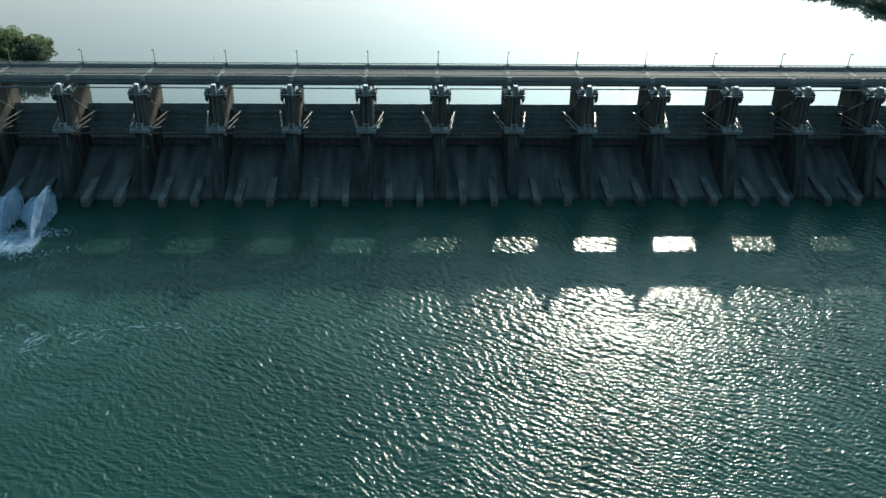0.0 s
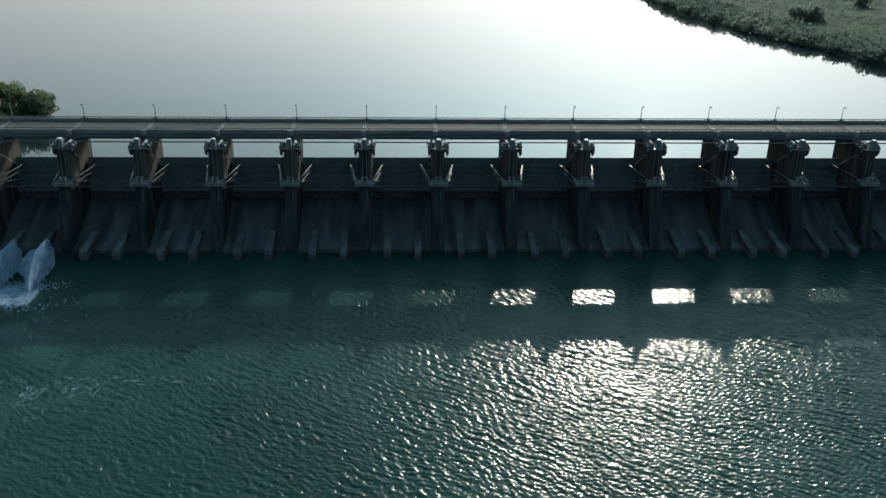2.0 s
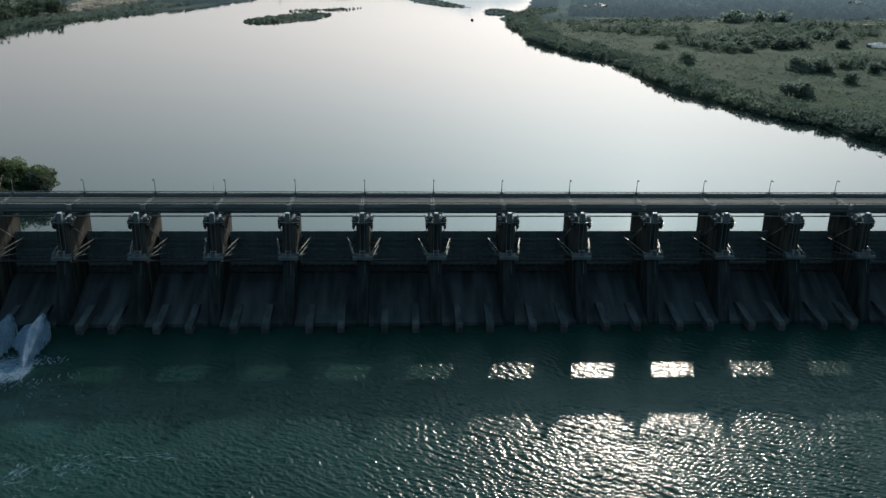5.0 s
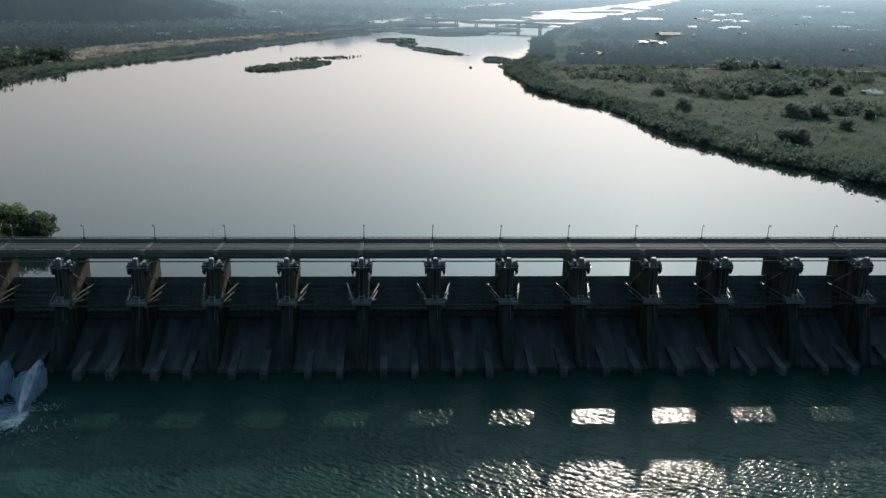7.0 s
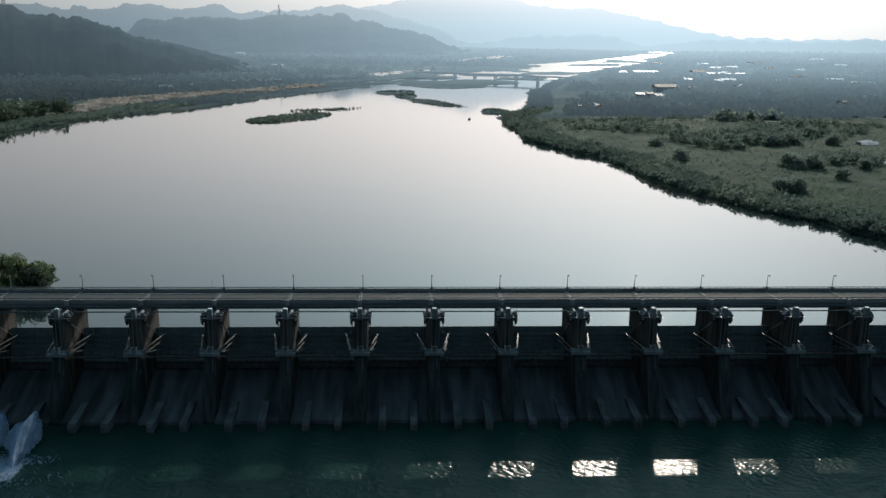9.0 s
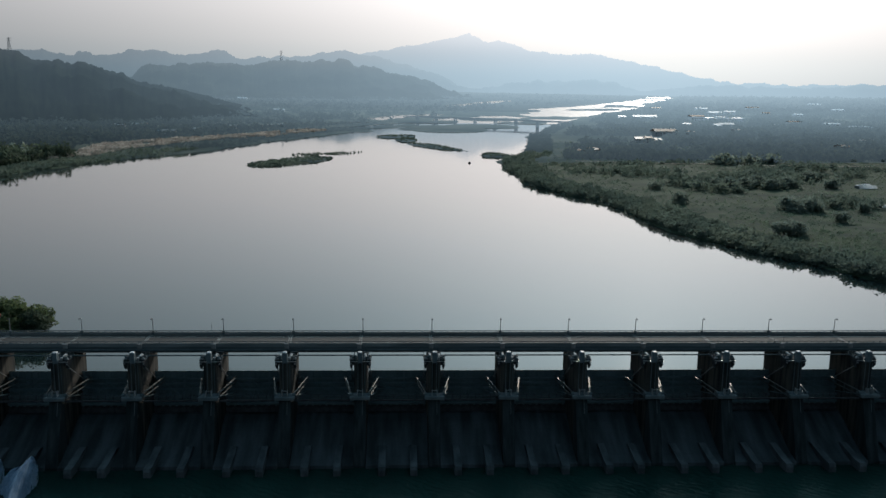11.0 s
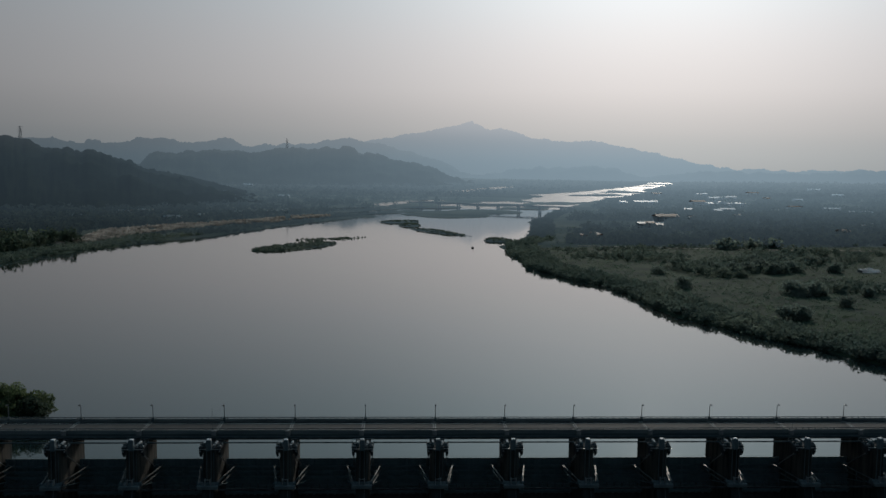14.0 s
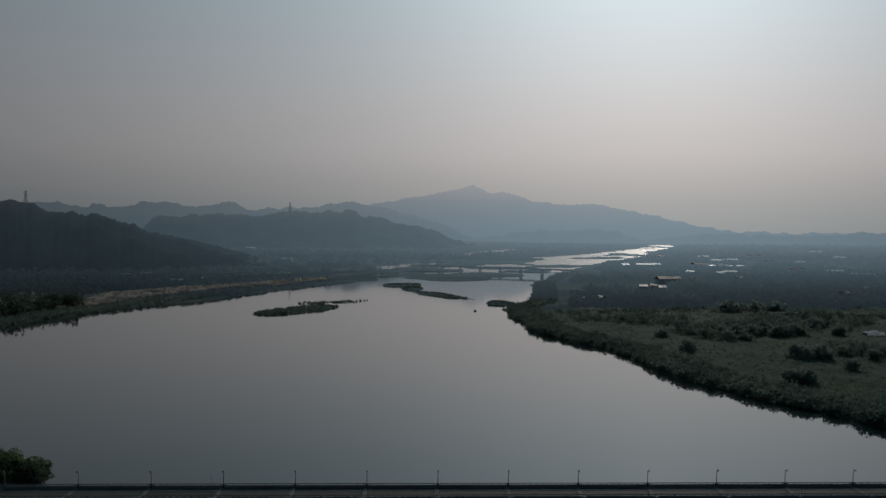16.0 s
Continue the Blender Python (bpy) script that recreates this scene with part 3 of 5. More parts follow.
def make_hoist():
    """A pair of gate winches on a pier: frame, gear cases, drums, motors, sheave brackets, ropes."""
    h = empty("gate_hoist", 0, 0, 0)
    z = PIER_TOP + 0.28
    part("base_frame", boxed(-2.36, 2.36, 183.6, 187.2, z, z + 0.2, bevel=0.04), DARK_METAL, h)
    column = part("centre_column", boxed(-0.52, 0.48, 182.1, 183.3, z - 0.1, z + 2.15, bevel=0.08), CASING, h, "blue-grey steel column casing")
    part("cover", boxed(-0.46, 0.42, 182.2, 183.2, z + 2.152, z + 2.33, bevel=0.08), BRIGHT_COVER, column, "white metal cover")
    part("control_box", boxed(0.66, 1.1, 183.3, 183.86, z + 0.2, z + 0.85, bevel=0.05), WHITE_COVER, h, "pale control box")
    part("cable_tray", boxed(-2.3, 2.3, 183.05, 183.25, z - 0.1, z + 0.02), GALVANISED, h)
    for s in (-1, 1):
        part("gear_housing", boxed(s * 0.72, s * 1.35, 183.9, 186.4, z + 0.2, z + (1.0 if s < 0 else 0.85), bevel=0.12), STEEL, h)
        part("gear_lid", boxed(s * 0.80, s * 1.27, 184.2, 186.1, z + (1.002 if s < 0 else 0.852), z + (1.12 if s < 0 else 0.97), bevel=0.06), WHITE_COVER, h, "pale lid")
        drum = part("rope_drum", rod(bmesh.new(), (s * 1.4, 185.2, z + 0.36), (s * 2.1, 185.2, z + 0.36), 0.33, seg=16), DARK_METAL, h)
        for x in (1.42, 2.08):
            part("drum_flange", rod(bmesh.new(), (s * x - 0.05, 185.2, z + 0.36), (s * x + 0.05, 185.2, z + 0.36), 0.42, seg=18), DARK_METAL, drum)
        part("pillow_block", prism(bmesh.new(), [(184.7, z + 0.2), (185.7, z + 0.2), (185.45, z + 0.62), (184.95, z + 0.62)], s * 2.14, s * 2.34), STEEL, h)
        part("motor", rod(bmesh.new(), (s * 1.36, 184.0, z + 0.72), (s * 1.95, 184.0, z + 0.72), 0.22, seg=12), STEEL, h)
        part("brake_cover", boxed(s * 1.5, s * 2.2, 183.7, 184.25, z + 0.2, z + 0.6, bevel=0.06), WHITE_COVER, h, "small pale cover")
        bracket = part("bracket", prism(bmesh.new(), [(183.5, z - 1.0), (183.9, z - 1.55), (184.6, z - 1.5), (186.6, z), (183.5, z)], s * 1.7, s * 2.25), DARK_METAL, h, "dark steel sheave bracket")
        part("gusset", prism(bmesh.new(), [(183.3, z - 0.9), (183.7, z - 1.0), (184.2, z - 0.05), (183.3, z - 0.05)], s * 1.34, s * 1.74), DARK_METAL, h)
        part("sheave", rod(bmesh.new(), (s * 1.8, 184.2, z - 1.62), (s * 2.15, 184.2, z - 1.62), 0.3, seg=14), STEEL, bracket)
        part("bolt_box", boxed(s * 1.85, s * 2.15, 183.3, 183.5, z - 0.75, z - 0.45, bevel=0.03), GALVANISED, bracket)
        for dx in (1.85, 2.1):
            part("wire_rope", rod(bmesh.new(), (s * dx, 184.3, z - 1.5), (s * (dx + 0.1), 192.4, 14.6), 0.05, seg=6), CABLE, h, "taut wire rope")
        part("hand_wheel", rod(bmesh.new(), (s * 1.0, 183.55, z + 0.5), (s * 1.0, 183.7, z + 0.5), 0.24, seg=12), STEEL, h)
        for x in (0.6, 1.45, 2.3):
            part("guard_post", rod(bmesh.new(), (s * x, 187.1, z + 0.2), (s * x, 187.1, z + 1.0), 0.03, seg=6), GALVANISED, h)
        part("guard_rail", rod(bmesh.new(), (s * 0.6, 187.1, z + 1.0), (s * 2.3, 187.1, z + 1.0), 0.03, seg=6), GALVANISED, h)
    return tagged(h, "dark steel gate winches with small white covers on a pier", "gate hoist", "hoists on the piers")


GATE_W = BAY / 2 - PIER_HALF - 0.12


def make_gate():
    """A radial gate: curved skin, ribs, girders, struts back to the trunnions. Local x = 0 is the bay's middle."""
    g = empty("radial_gate", 0, 0, 0)
    c, r = (181.3, 14.0), 12.2
    # the lowest strip of the skin is coloured darker than the plate above
    for nm, a0, a1, n, m_, lab in (("skin_plate", 9.2, -28.0, 14, GATE_STEEL, "dark wet steel skin plate"), ("bottom_seal", -28.05, -35.5, 5, DARK_METAL, "black lowest strip of the skin")):
        bm = bmesh.new()
        rows = []
        for a in np.linspace(radians(a0), radians(a1), n):
            rows.append([bm.verts.new((x, c[0] + rr * math.cos(a), c[1] + rr * math.sin(a))) for rr in (r, r + 0.12) for x in (-GATE_W, GATE_W)])
        for p, q in zip(rows, rows[1:]):
            bm.faces.new((p[0], p[1], q[1], q[0])), bm.faces.new((p[3], p[2], q[2], q[3]))
            bm.faces.new((p[2], p[0], q[0], q[2])), bm.faces.new((p[1], p[3], q[3], q[1]))
        bm.faces.new((rows[0][0], rows[0][2], rows[0][3], rows[0][1])), bm.faces.new((rows[-1][0], rows[-1][1], rows[-1][3], rows[-1][2]))
        bmesh.ops.recalc_face_normals(bm, faces=bm.faces)
        part(nm, bm, m_, g, lab)
    at = lambda a, d: (c[0] + (r - d) * math.cos(radians(a)), c[1] + (r - d) * math.sin(radians(a)))
    for a, hgt in ((1.2, 0.3), (-4.5, 0.4), (-10.5, 0.6), (-18.5, 0.6), (-26, 0.4)):
        y, z = at(a, 0.45)
        part("cross_girder", boxed(-GATE_W, GATE_W, y - 0.42, y + 0.38, z - hgt / 2, z + hgt / 2, bevel=0.03), GATE_STEEL, g)
    for x in np.linspace(-GATE_W + 0.5, GATE_W - 0.5, 9):
        bm = bmesh.new()
        for a0, a1 in ((8.4, -2.0), (-2.0, -12.0), (-12.0, -21.0), (-21.0, -29.0)):
            (y0, z0), (y1, z1) = at(a0, 0.25), at(a1, 0.25)
            beam(bm, (x, y0, z0), (x, y1, z1), 0.14, 0.4)
        part("rib", bm, GATE_STEEL, g)
    for s in (-1, 1):
        xs = s * (BAY / 2 - 1.95)
        for a, dz, m_ in ((4.6, 0.85, ARM_STEEL), (-0.6, -0.15, ARM_STEEL), (-13.0, 0.1, GATE_STEEL)):
            y, z = at(a, 0.9)
            part("strut", beam(bmesh.new(), (xs, c[0] + 0.3, c[1] + dz), (s * (GATE_W - 2.4), y, z), 0.12, 0.30), m_, g, "pale painted strut" if m_ == ARM_STEEL else "")
        for f in (0.45, 0.8):
            (ya, za), (yb, zb) = at(4.6, 0.9), at(-13.0, 0.9)
            mix = lambda p, q: p + (q - p) * f
            xa = mix(xs, s * (GATE_W - 2.4))
            part("strut_brace", beam(bmesh.new(), (xa, mix(c[0] + 0.3, ya), mix(c[1] + 0.4, za)), (xa, mix(c[0] + 0.3, yb), mix(c[1] + 0.4, zb)), 0.1, 0.1), GATE_STEEL, g)
        part("hub", rod(bmesh.new(), (xs - 0.3, c[0], c[1] + 0.55), (xs + 0.3, c[0], c[1] + 0.55), 0.4, seg=14), STEEL, g)
        part("lifting_lug", boxed(s * (GATE_W - 1.4), s * (GATE_W - 0.7), 192.3, 192.9, 14.2, 14.9, bevel=0.04), GATE_STEEL, g)
    for x0, x1 in ((-3.9, 0), (3.9, 0)):
        for z0, z1 in ((14.0, 10.6), (10.6, 14.0)):
            y = 191.2 if z0 > z1 else 191.1
            part("diagonal_brace", beam(bmesh.new(), (x0, y, z0), (x1, y, z1), 0.14, 0.14), GATE_STEEL, g)
    return tagged(g, "dark steel radial gate, closed, with pale struts", "sluice gate", "gates of the dam")


def make_catwalk():
    """The service walkway across a bay at trunnion level."""
    w = empty("catwalk", 0, 0, 0)
    x1 = BAY / 2 - 2.16
    part("walk_plate", boxed(-x1, x1, 180.7, 181.25, 13.5, 13.6, bevel=0.03), DARK_METAL, w)
    for y in (180.7, 181.25):
        part("edge_beam", boxed(-x1, x1, y - 0.06, y + 0.06, 13.3, 13.5), DARK_METAL, w)
    for y in (180.71, 181.24):
        for z in (14.15, 14.65):
            part("hand_rail", rod(bmesh.new(), (-x1, y, z), (x1, y, z), 0.03, seg=6), DARK_METAL, w)
        for x in np.linspace(-x1 + 0.1, x1 - 0.1, 8):
            part("rail_post", rod(bmesh.new(), (x, y, 13.66), (x, y, 14.66), 0.035, seg=6), DARK_METAL, w)
    return tagged(w, "narrow dark steel walkway with rails between piers", "walkway", "catwalks between the piers")


def make_lamp():
    """A street lamp at the upstream parapet, its arm over the road."""
    p = empty("street_lamp", 0, 0, 0)
    y = DECK_Y1 - 0.25
    part("pedestal", boxed(-0.3, 0.3, y - 0.3, y + 0.24, DECK_Z, DECK_Z + 1.15, bevel=0.05), DECK_CONCRETE, p)
    part("pole", rod(bmesh.new(), (0, y, DECK_Z + 1.15), (0, y - 0.12, DECK_Z + 3.95), 0.10, 0.07), GALVANISED, p)
    part("arm", rod(bmesh.new(), (0, y - 0.12, DECK_Z + 3.93), (0, y - 0.75, DECK_Z + 4.11), 0.06, 0.05), GALVANISED, p)
    bm = boxed(-0.17, 0.17, y - 1.35, y - 0.65, DECK_Z + 4.02, DECK_Z + 4.21, bevel=0.06)
    part("lamp_head", bm, DARK_METAL, p, "dark lamp housing")
    return tagged(p, "slim grey street lamp leaning over the dam road", "street lamp", "lamps along the road")


def make_parapet(y, inward):
    """One bay of concrete and steel parapet: kerb wall, posts, two rails. inward: +1 or -1 towards the road."""
    p = empty("parapet", 0, 0, 0)
    h = BAY / 2 - 0.02
    part("kerb_wall", boxed(-h, h, y - 0.16, y + 0.16, DECK_Z - 0.02, DECK_Z + 0.76, bevel=0.03), PARAPET, p)
    part("top_rail", boxed(-h, h, y - 0.08, y + 0.08, DECK_Z + 1.0, DECK_Z + 1.15, bevel=0.03), RAIL, p)
    proto = part("post", boxed(-0.1, 0.1, y - 0.11, y + 0.11, DECK_Z + 0.76, DECK_Z + 1.0), RAIL, p)
    for i in range(11):
        ob = proto if i == 0 else new("post", proto.data)
        ob.parent = p
        ob.location = (BAY * ((i + 0.5) / 11 - 0.5), 0, 0)
    return tagged(p, "dark grey slotted parapet along the dam road", "parapet", "parapets along the road")


def make_spillway(dx=0.0):
    """One bay's chute below the gate, with its two splitter blocks."""
    s = empty("spillway", 0, 0, 0)
    h = BAY / 2 - PIER_HALF - 0.005
    prof = [(199, -2.2), (199, 4.5), (195.5, 6.6), (193.0, 6.9), (190.5, 6.6), (188.0, 5.6), (185.0, 3.9), (182.0, 2.4), (179.0, 1.3), (176.2, 0.7), (175.6, -2.2)]
    part("chute", prism(bmesh.new(), prof, -h, h), WET_CONCRETE, s, "stained wet concrete chute")
    for x in (-3.2, 3.5):
        bm = prism(bmesh.new(), [(182.6, 2.5), (181.6, 2.9), (174.8, 1.9), (172.6, 1.9), (172.3, 1.2), (172.4, -2), (182.6, -2)], x - 0.75, x + 0.75)
        part("splitter_block", bm, WORN_CONCRETE, s, "pale worn splitter block")
    return tagged(s, "concrete spillway chute with splitter blocks at its foot", "spillway", "chutes of the dam")


def row(make, n0, n1, shift):
    """Build one and copy it along the dam."""
    first = make()
    first.matrix_world = pose(X0 + BAY * n0 + shift, 0, 0)
    for i in range(n0 + 1, n1):
        copy_thing(first, pose(X0 + BAY * i + shift, 0, 0))
    return first


row(make_pier, FIRST, LAST + 1, 0)
row(make_hoist, FIRST, LAST + 1, 0)
row(make_gate, FIRST, LAST, BAY / 2)
row(make_catwalk, FIRST, LAST, BAY / 2)
row(make_spillway, FIRST, LAST, BAY / 2)
row(make_lamp, FIRST, LAST + 1, 0)
row(lambda: make_parapet(DECK_Y0 + 0.2, 1), FIRST, LAST, BAY / 2)
row(lambda: make_parapet(DECK_Y1 - 0.2, -1), FIRST, LAST, BAY / 2)


def mast(x, height):
    """A thin instrument mast clamped to the downstream parapet."""
    m = empty("mast", x, DECK_Y0 + 0.55, DECK_Z + 0.16)
    part("pole", rod(bmesh.new(), (0, 0, 0), (0, 0, height), 0.05, 0.03, 6), RAIL, m)
    part("clamp", boxed(-0.09, 0.09, -0.27, 0.06, 0.80, 0.92), RAIL, m)
    part("sensor", rod(bmesh.new(), (0, 0, height), (0, 0, height + 0.22), 0.07, 0.05, 8), GALVANISED, m)
    return tagged(m, "thin dark instrument mast clamped to the parapet", "mast", "masts along the road")


mast(-40.8, 4.8)
mast(88.2, 1.7)


def barrier(x, y):
    """A raised striped barrier arm at the road's end."""
    b = empty("road_barrier", x, y, DECK_Z + 0.03)
    part("pedestal", boxed(-0.35, 0.1, -0.2, 0.2, 0, 1.05, bevel=0.05), WHITE_COVER, b, "white barrier housing")
    foot, tip = Vector((-0.1, -0.24, 0.9)), Vector((1.45, -0.24, 5.2))
    for k in range(7):
        p, q = foot.lerp(tip, k / 7), foot.lerp(tip, (k + 1) / 7)
        part("arm_segment", beam(bmesh.new(), p, q, 0.16, 0.1), PAINT if k % 2 else BARRIER_RED, b, "white segment" if k % 2 else "red segment")
    return tagged(b, "raised red and white barrier arm by the dam road", "road barrier")


BARRIER_RED = mat("faded_red_paint", (0.34, 0.07, 0.05), (0.45, 0.11, 0.08), 0.6, 1.0, 8.0, 0.1)
barrier(-90.75, 198.3)


def make_span():
    """One span of the dam road: slab, girders, walkways, joint, line."""
    b = empty("road_span", 0, 0, 0)
    h = BAY / 2 - 0.03
    part("slab", boxed(-h, h, DECK_Y0, DECK_Y1, DECK_Z - 0.42, DECK_Z - 0.02, bevel=0.03), DECK_CONCRETE, b)
    for y in (DECK_Y0 + 0.3, 193.0, 196.0, DECK_Y1 - 0.3):
        part("girder", boxed(-h, h, y - 0.24, y + 0.24, GIRDER_Z, DECK_Z - 0.42, bevel=0.03), DECK_CONCRETE, b)
    part("carriageway", boxed(-h, h, DECK_Y0 + 1.9, DECK_Y1 - 1.4, DECK_Z - 0.02, DECK_Z + 0.03), ASPHALT, b)
    part("walkway", boxed(-h, h, DECK_Y0 + 0.36, DECK_Y0 + 1.9, DECK_Z - 0.02, DECK_Z + 0.16, bevel=0.02), PINK_PAVING, b)
    # upstream walkway coloured dark as asphalt, to widen the parapet's shadow band
    part("walkway", boxed(-h, h, DECK_Y1 - 1.4, DECK_Y1 - 0.36, DECK_Z - 0.02, DECK_Z + 0.16, bevel=0.02), ASPHALT, b)
    part("edge_line", boxed(-h, h, DECK_Y0 + 2.15, DECK_Y0 + 2.3, DECK_Z + 0.03, DECK_Z + 0.036), PAINT, b)
    part("edge_line", boxed(-h, h, DECK_Y1 - 1.8, DECK_Y1 - 1.65, DECK_Z + 0.03, DECK_Z + 0.036), PAINT, b)
    part("pipe", rod(bmesh.new(), (-h, DECK_Y0 - 0.25, DECK_Z - 0.75), (h, DECK_Y0 - 0.25, DECK_Z - 0.75), 0.22, seg=12), STEEL, b, "grey service pipe")
    for x in (h - 0.16, h - 0.62):
        part("joint_cover", boxed(x, x + 0.15, DECK_Y0 + 0.36, DECK_Y1 - 0.36, DECK_Z + 0.165, DECK_Z + 0.19), PALE_CONCRETE, b, "pale expansion joint")
    joint = part("joint_box", boxed(h - 0.98, h, DECK_Y0 - 0.42, DECK_Y0 - 0.02, DECK_Z - 0.42, DECK_Z + 0.62, bevel=0.05), PALE_CONCRETE, b, "pale junction box")
    part("box_lid", boxed(h - 1.04, h + 0.02, DECK_Y0 - 0.48, DECK_Y0 - 0.02, DECK_Z + 0.622, DECK_Z + 0.70, bevel=0.02), WHITE_COVER, joint, "pale lid")
    return tagged(b, "grey concrete girder span carrying the dam road", "bridge span", "spans of the dam road")


row(make_span, FIRST, LAST, BAY / 2)


def make_shaft():
    d = empty("drive_shaft", 0, 0, 0)
    part("tube", rod(bmesh.new(), (-BAY / 2 + 2.16, 186.5, 21.72), (BAY / 2 - 2.16, 186.5, 21.72), 0.15, seg=10), STEEL, d)
    for x in (-BAY / 2 + 2.4, 0.0, BAY / 2 - 2.4):
        part("coupling", rod(bmesh.new(), (x - 0.15, 186.5, 21.72), (x + 0.15, 186.5, 21.72), 0.2, seg=10), STEEL, d)
    return tagged(d, "thin dark grey drive shaft linking two hoists", "drive shaft", "shafts between the hoists")


row(make_shaft, FIRST, LAST, BAY / 2)


# ---------- hills far behind ----------
def hill(name, label, ridge, foot, top, material, seed, lump):
    """A wooded ridge: its skyline as (azimuth, elevation) degrees, its foot and top so many metres away."""
    t = np.array(ridge, float)
    az = np.arange(max(t[0, 0], -44), min(t[-1, 0], 46), 0.085)
    el = np.interp(az, t[:, 0], t[:, 1])
    f = np.linspace(0, 1.2, 26)
    A, F = np.meshgrid(np.radians(az), f)
    D = foot + (top - foot) * F
    X, Y = D * np.sin(A), D * np.cos(A)
    along = az * top * 0.01745
    crest = EYE[2] + top * np.tan(np.radians(el))
    crest = crest + np.clip((crest - 40) / 50, 0, 1) * lump * (-0.55 + 0.8 * noise2(along, 0 * along, lump * 5, seed + 5) + 0.7 * np.abs(noise2(along, 0 * along + 3, lump * 1.6, seed + 6)))
    base = LAKE_Z + rise(foot * np.sin(A), foot * np.cos(A)) - 6
    up = np.where(F <= 1, np.sin(np.clip(F, 0, 1) * math.pi / 2) ** 1.3, 1 - (F - 1) * 1.6)
    rough = noise2(X, Y, lump * 9, seed) * lump * 1.6 + noise2(X, Y, lump * 3, seed + 1) * lump * 0.8
    tufts = noise2(X, Y, lump * 0.9, seed + 2) * lump * 0.42 + np.abs(noise2(X, Y, lump * 0.45, seed + 3)) * lump * 0.3
    Z = base + (crest[None, :] - base) * up + rough * np.sin(np.clip(F, 0, 1) * math.pi) + tufts
    return tagged(grid_object(name, X, Y, Z, material, smooth=False), label, "hill", kind="structure")


# nearly black woods; most of a hill's tone is painted haze emission
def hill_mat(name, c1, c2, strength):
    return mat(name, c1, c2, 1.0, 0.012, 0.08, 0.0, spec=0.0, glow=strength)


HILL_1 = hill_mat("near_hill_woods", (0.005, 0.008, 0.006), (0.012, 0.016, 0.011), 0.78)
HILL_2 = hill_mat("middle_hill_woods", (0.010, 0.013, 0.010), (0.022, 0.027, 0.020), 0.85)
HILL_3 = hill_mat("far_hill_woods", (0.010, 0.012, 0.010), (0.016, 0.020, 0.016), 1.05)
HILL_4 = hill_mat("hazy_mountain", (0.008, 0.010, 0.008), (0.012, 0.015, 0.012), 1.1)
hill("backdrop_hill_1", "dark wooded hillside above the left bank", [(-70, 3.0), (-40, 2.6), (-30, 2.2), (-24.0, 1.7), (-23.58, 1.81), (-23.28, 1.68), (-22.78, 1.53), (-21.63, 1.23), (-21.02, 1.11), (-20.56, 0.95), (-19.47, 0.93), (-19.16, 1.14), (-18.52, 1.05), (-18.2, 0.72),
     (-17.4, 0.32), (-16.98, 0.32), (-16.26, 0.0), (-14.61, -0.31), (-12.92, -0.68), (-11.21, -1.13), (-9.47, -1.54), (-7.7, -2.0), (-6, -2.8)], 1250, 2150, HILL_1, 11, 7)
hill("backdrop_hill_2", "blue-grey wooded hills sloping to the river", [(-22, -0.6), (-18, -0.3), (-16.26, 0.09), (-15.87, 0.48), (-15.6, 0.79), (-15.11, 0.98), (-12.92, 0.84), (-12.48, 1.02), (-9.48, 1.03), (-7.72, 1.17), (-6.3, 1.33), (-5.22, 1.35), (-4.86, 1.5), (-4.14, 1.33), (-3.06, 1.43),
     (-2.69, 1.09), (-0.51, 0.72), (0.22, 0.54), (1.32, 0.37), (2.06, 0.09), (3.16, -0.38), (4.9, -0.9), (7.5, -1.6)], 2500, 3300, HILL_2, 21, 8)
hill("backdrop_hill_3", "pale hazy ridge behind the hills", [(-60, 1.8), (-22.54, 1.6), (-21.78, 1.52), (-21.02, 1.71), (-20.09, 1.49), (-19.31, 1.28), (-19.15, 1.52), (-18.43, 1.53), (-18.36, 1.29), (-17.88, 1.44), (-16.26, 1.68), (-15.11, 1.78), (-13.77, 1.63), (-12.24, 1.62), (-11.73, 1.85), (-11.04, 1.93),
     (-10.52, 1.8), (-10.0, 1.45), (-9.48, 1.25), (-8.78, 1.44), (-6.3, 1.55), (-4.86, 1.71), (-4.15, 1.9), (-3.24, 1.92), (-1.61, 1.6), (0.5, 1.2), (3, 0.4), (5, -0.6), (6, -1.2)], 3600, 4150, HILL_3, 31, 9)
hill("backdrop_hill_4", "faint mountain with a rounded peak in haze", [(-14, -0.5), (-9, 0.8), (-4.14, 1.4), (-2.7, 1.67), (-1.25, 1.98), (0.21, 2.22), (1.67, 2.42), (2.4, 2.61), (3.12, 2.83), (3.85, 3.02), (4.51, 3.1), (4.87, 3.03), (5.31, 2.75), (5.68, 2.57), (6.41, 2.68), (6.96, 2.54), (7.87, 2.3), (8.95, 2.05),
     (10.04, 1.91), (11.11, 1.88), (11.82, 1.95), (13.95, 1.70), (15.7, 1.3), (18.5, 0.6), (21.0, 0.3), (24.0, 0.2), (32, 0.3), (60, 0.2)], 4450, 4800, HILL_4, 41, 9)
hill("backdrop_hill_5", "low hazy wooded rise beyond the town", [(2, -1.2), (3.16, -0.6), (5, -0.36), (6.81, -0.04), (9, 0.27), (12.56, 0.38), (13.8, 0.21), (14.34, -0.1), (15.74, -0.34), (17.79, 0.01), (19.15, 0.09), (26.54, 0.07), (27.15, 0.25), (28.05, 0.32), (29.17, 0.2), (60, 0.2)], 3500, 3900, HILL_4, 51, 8)


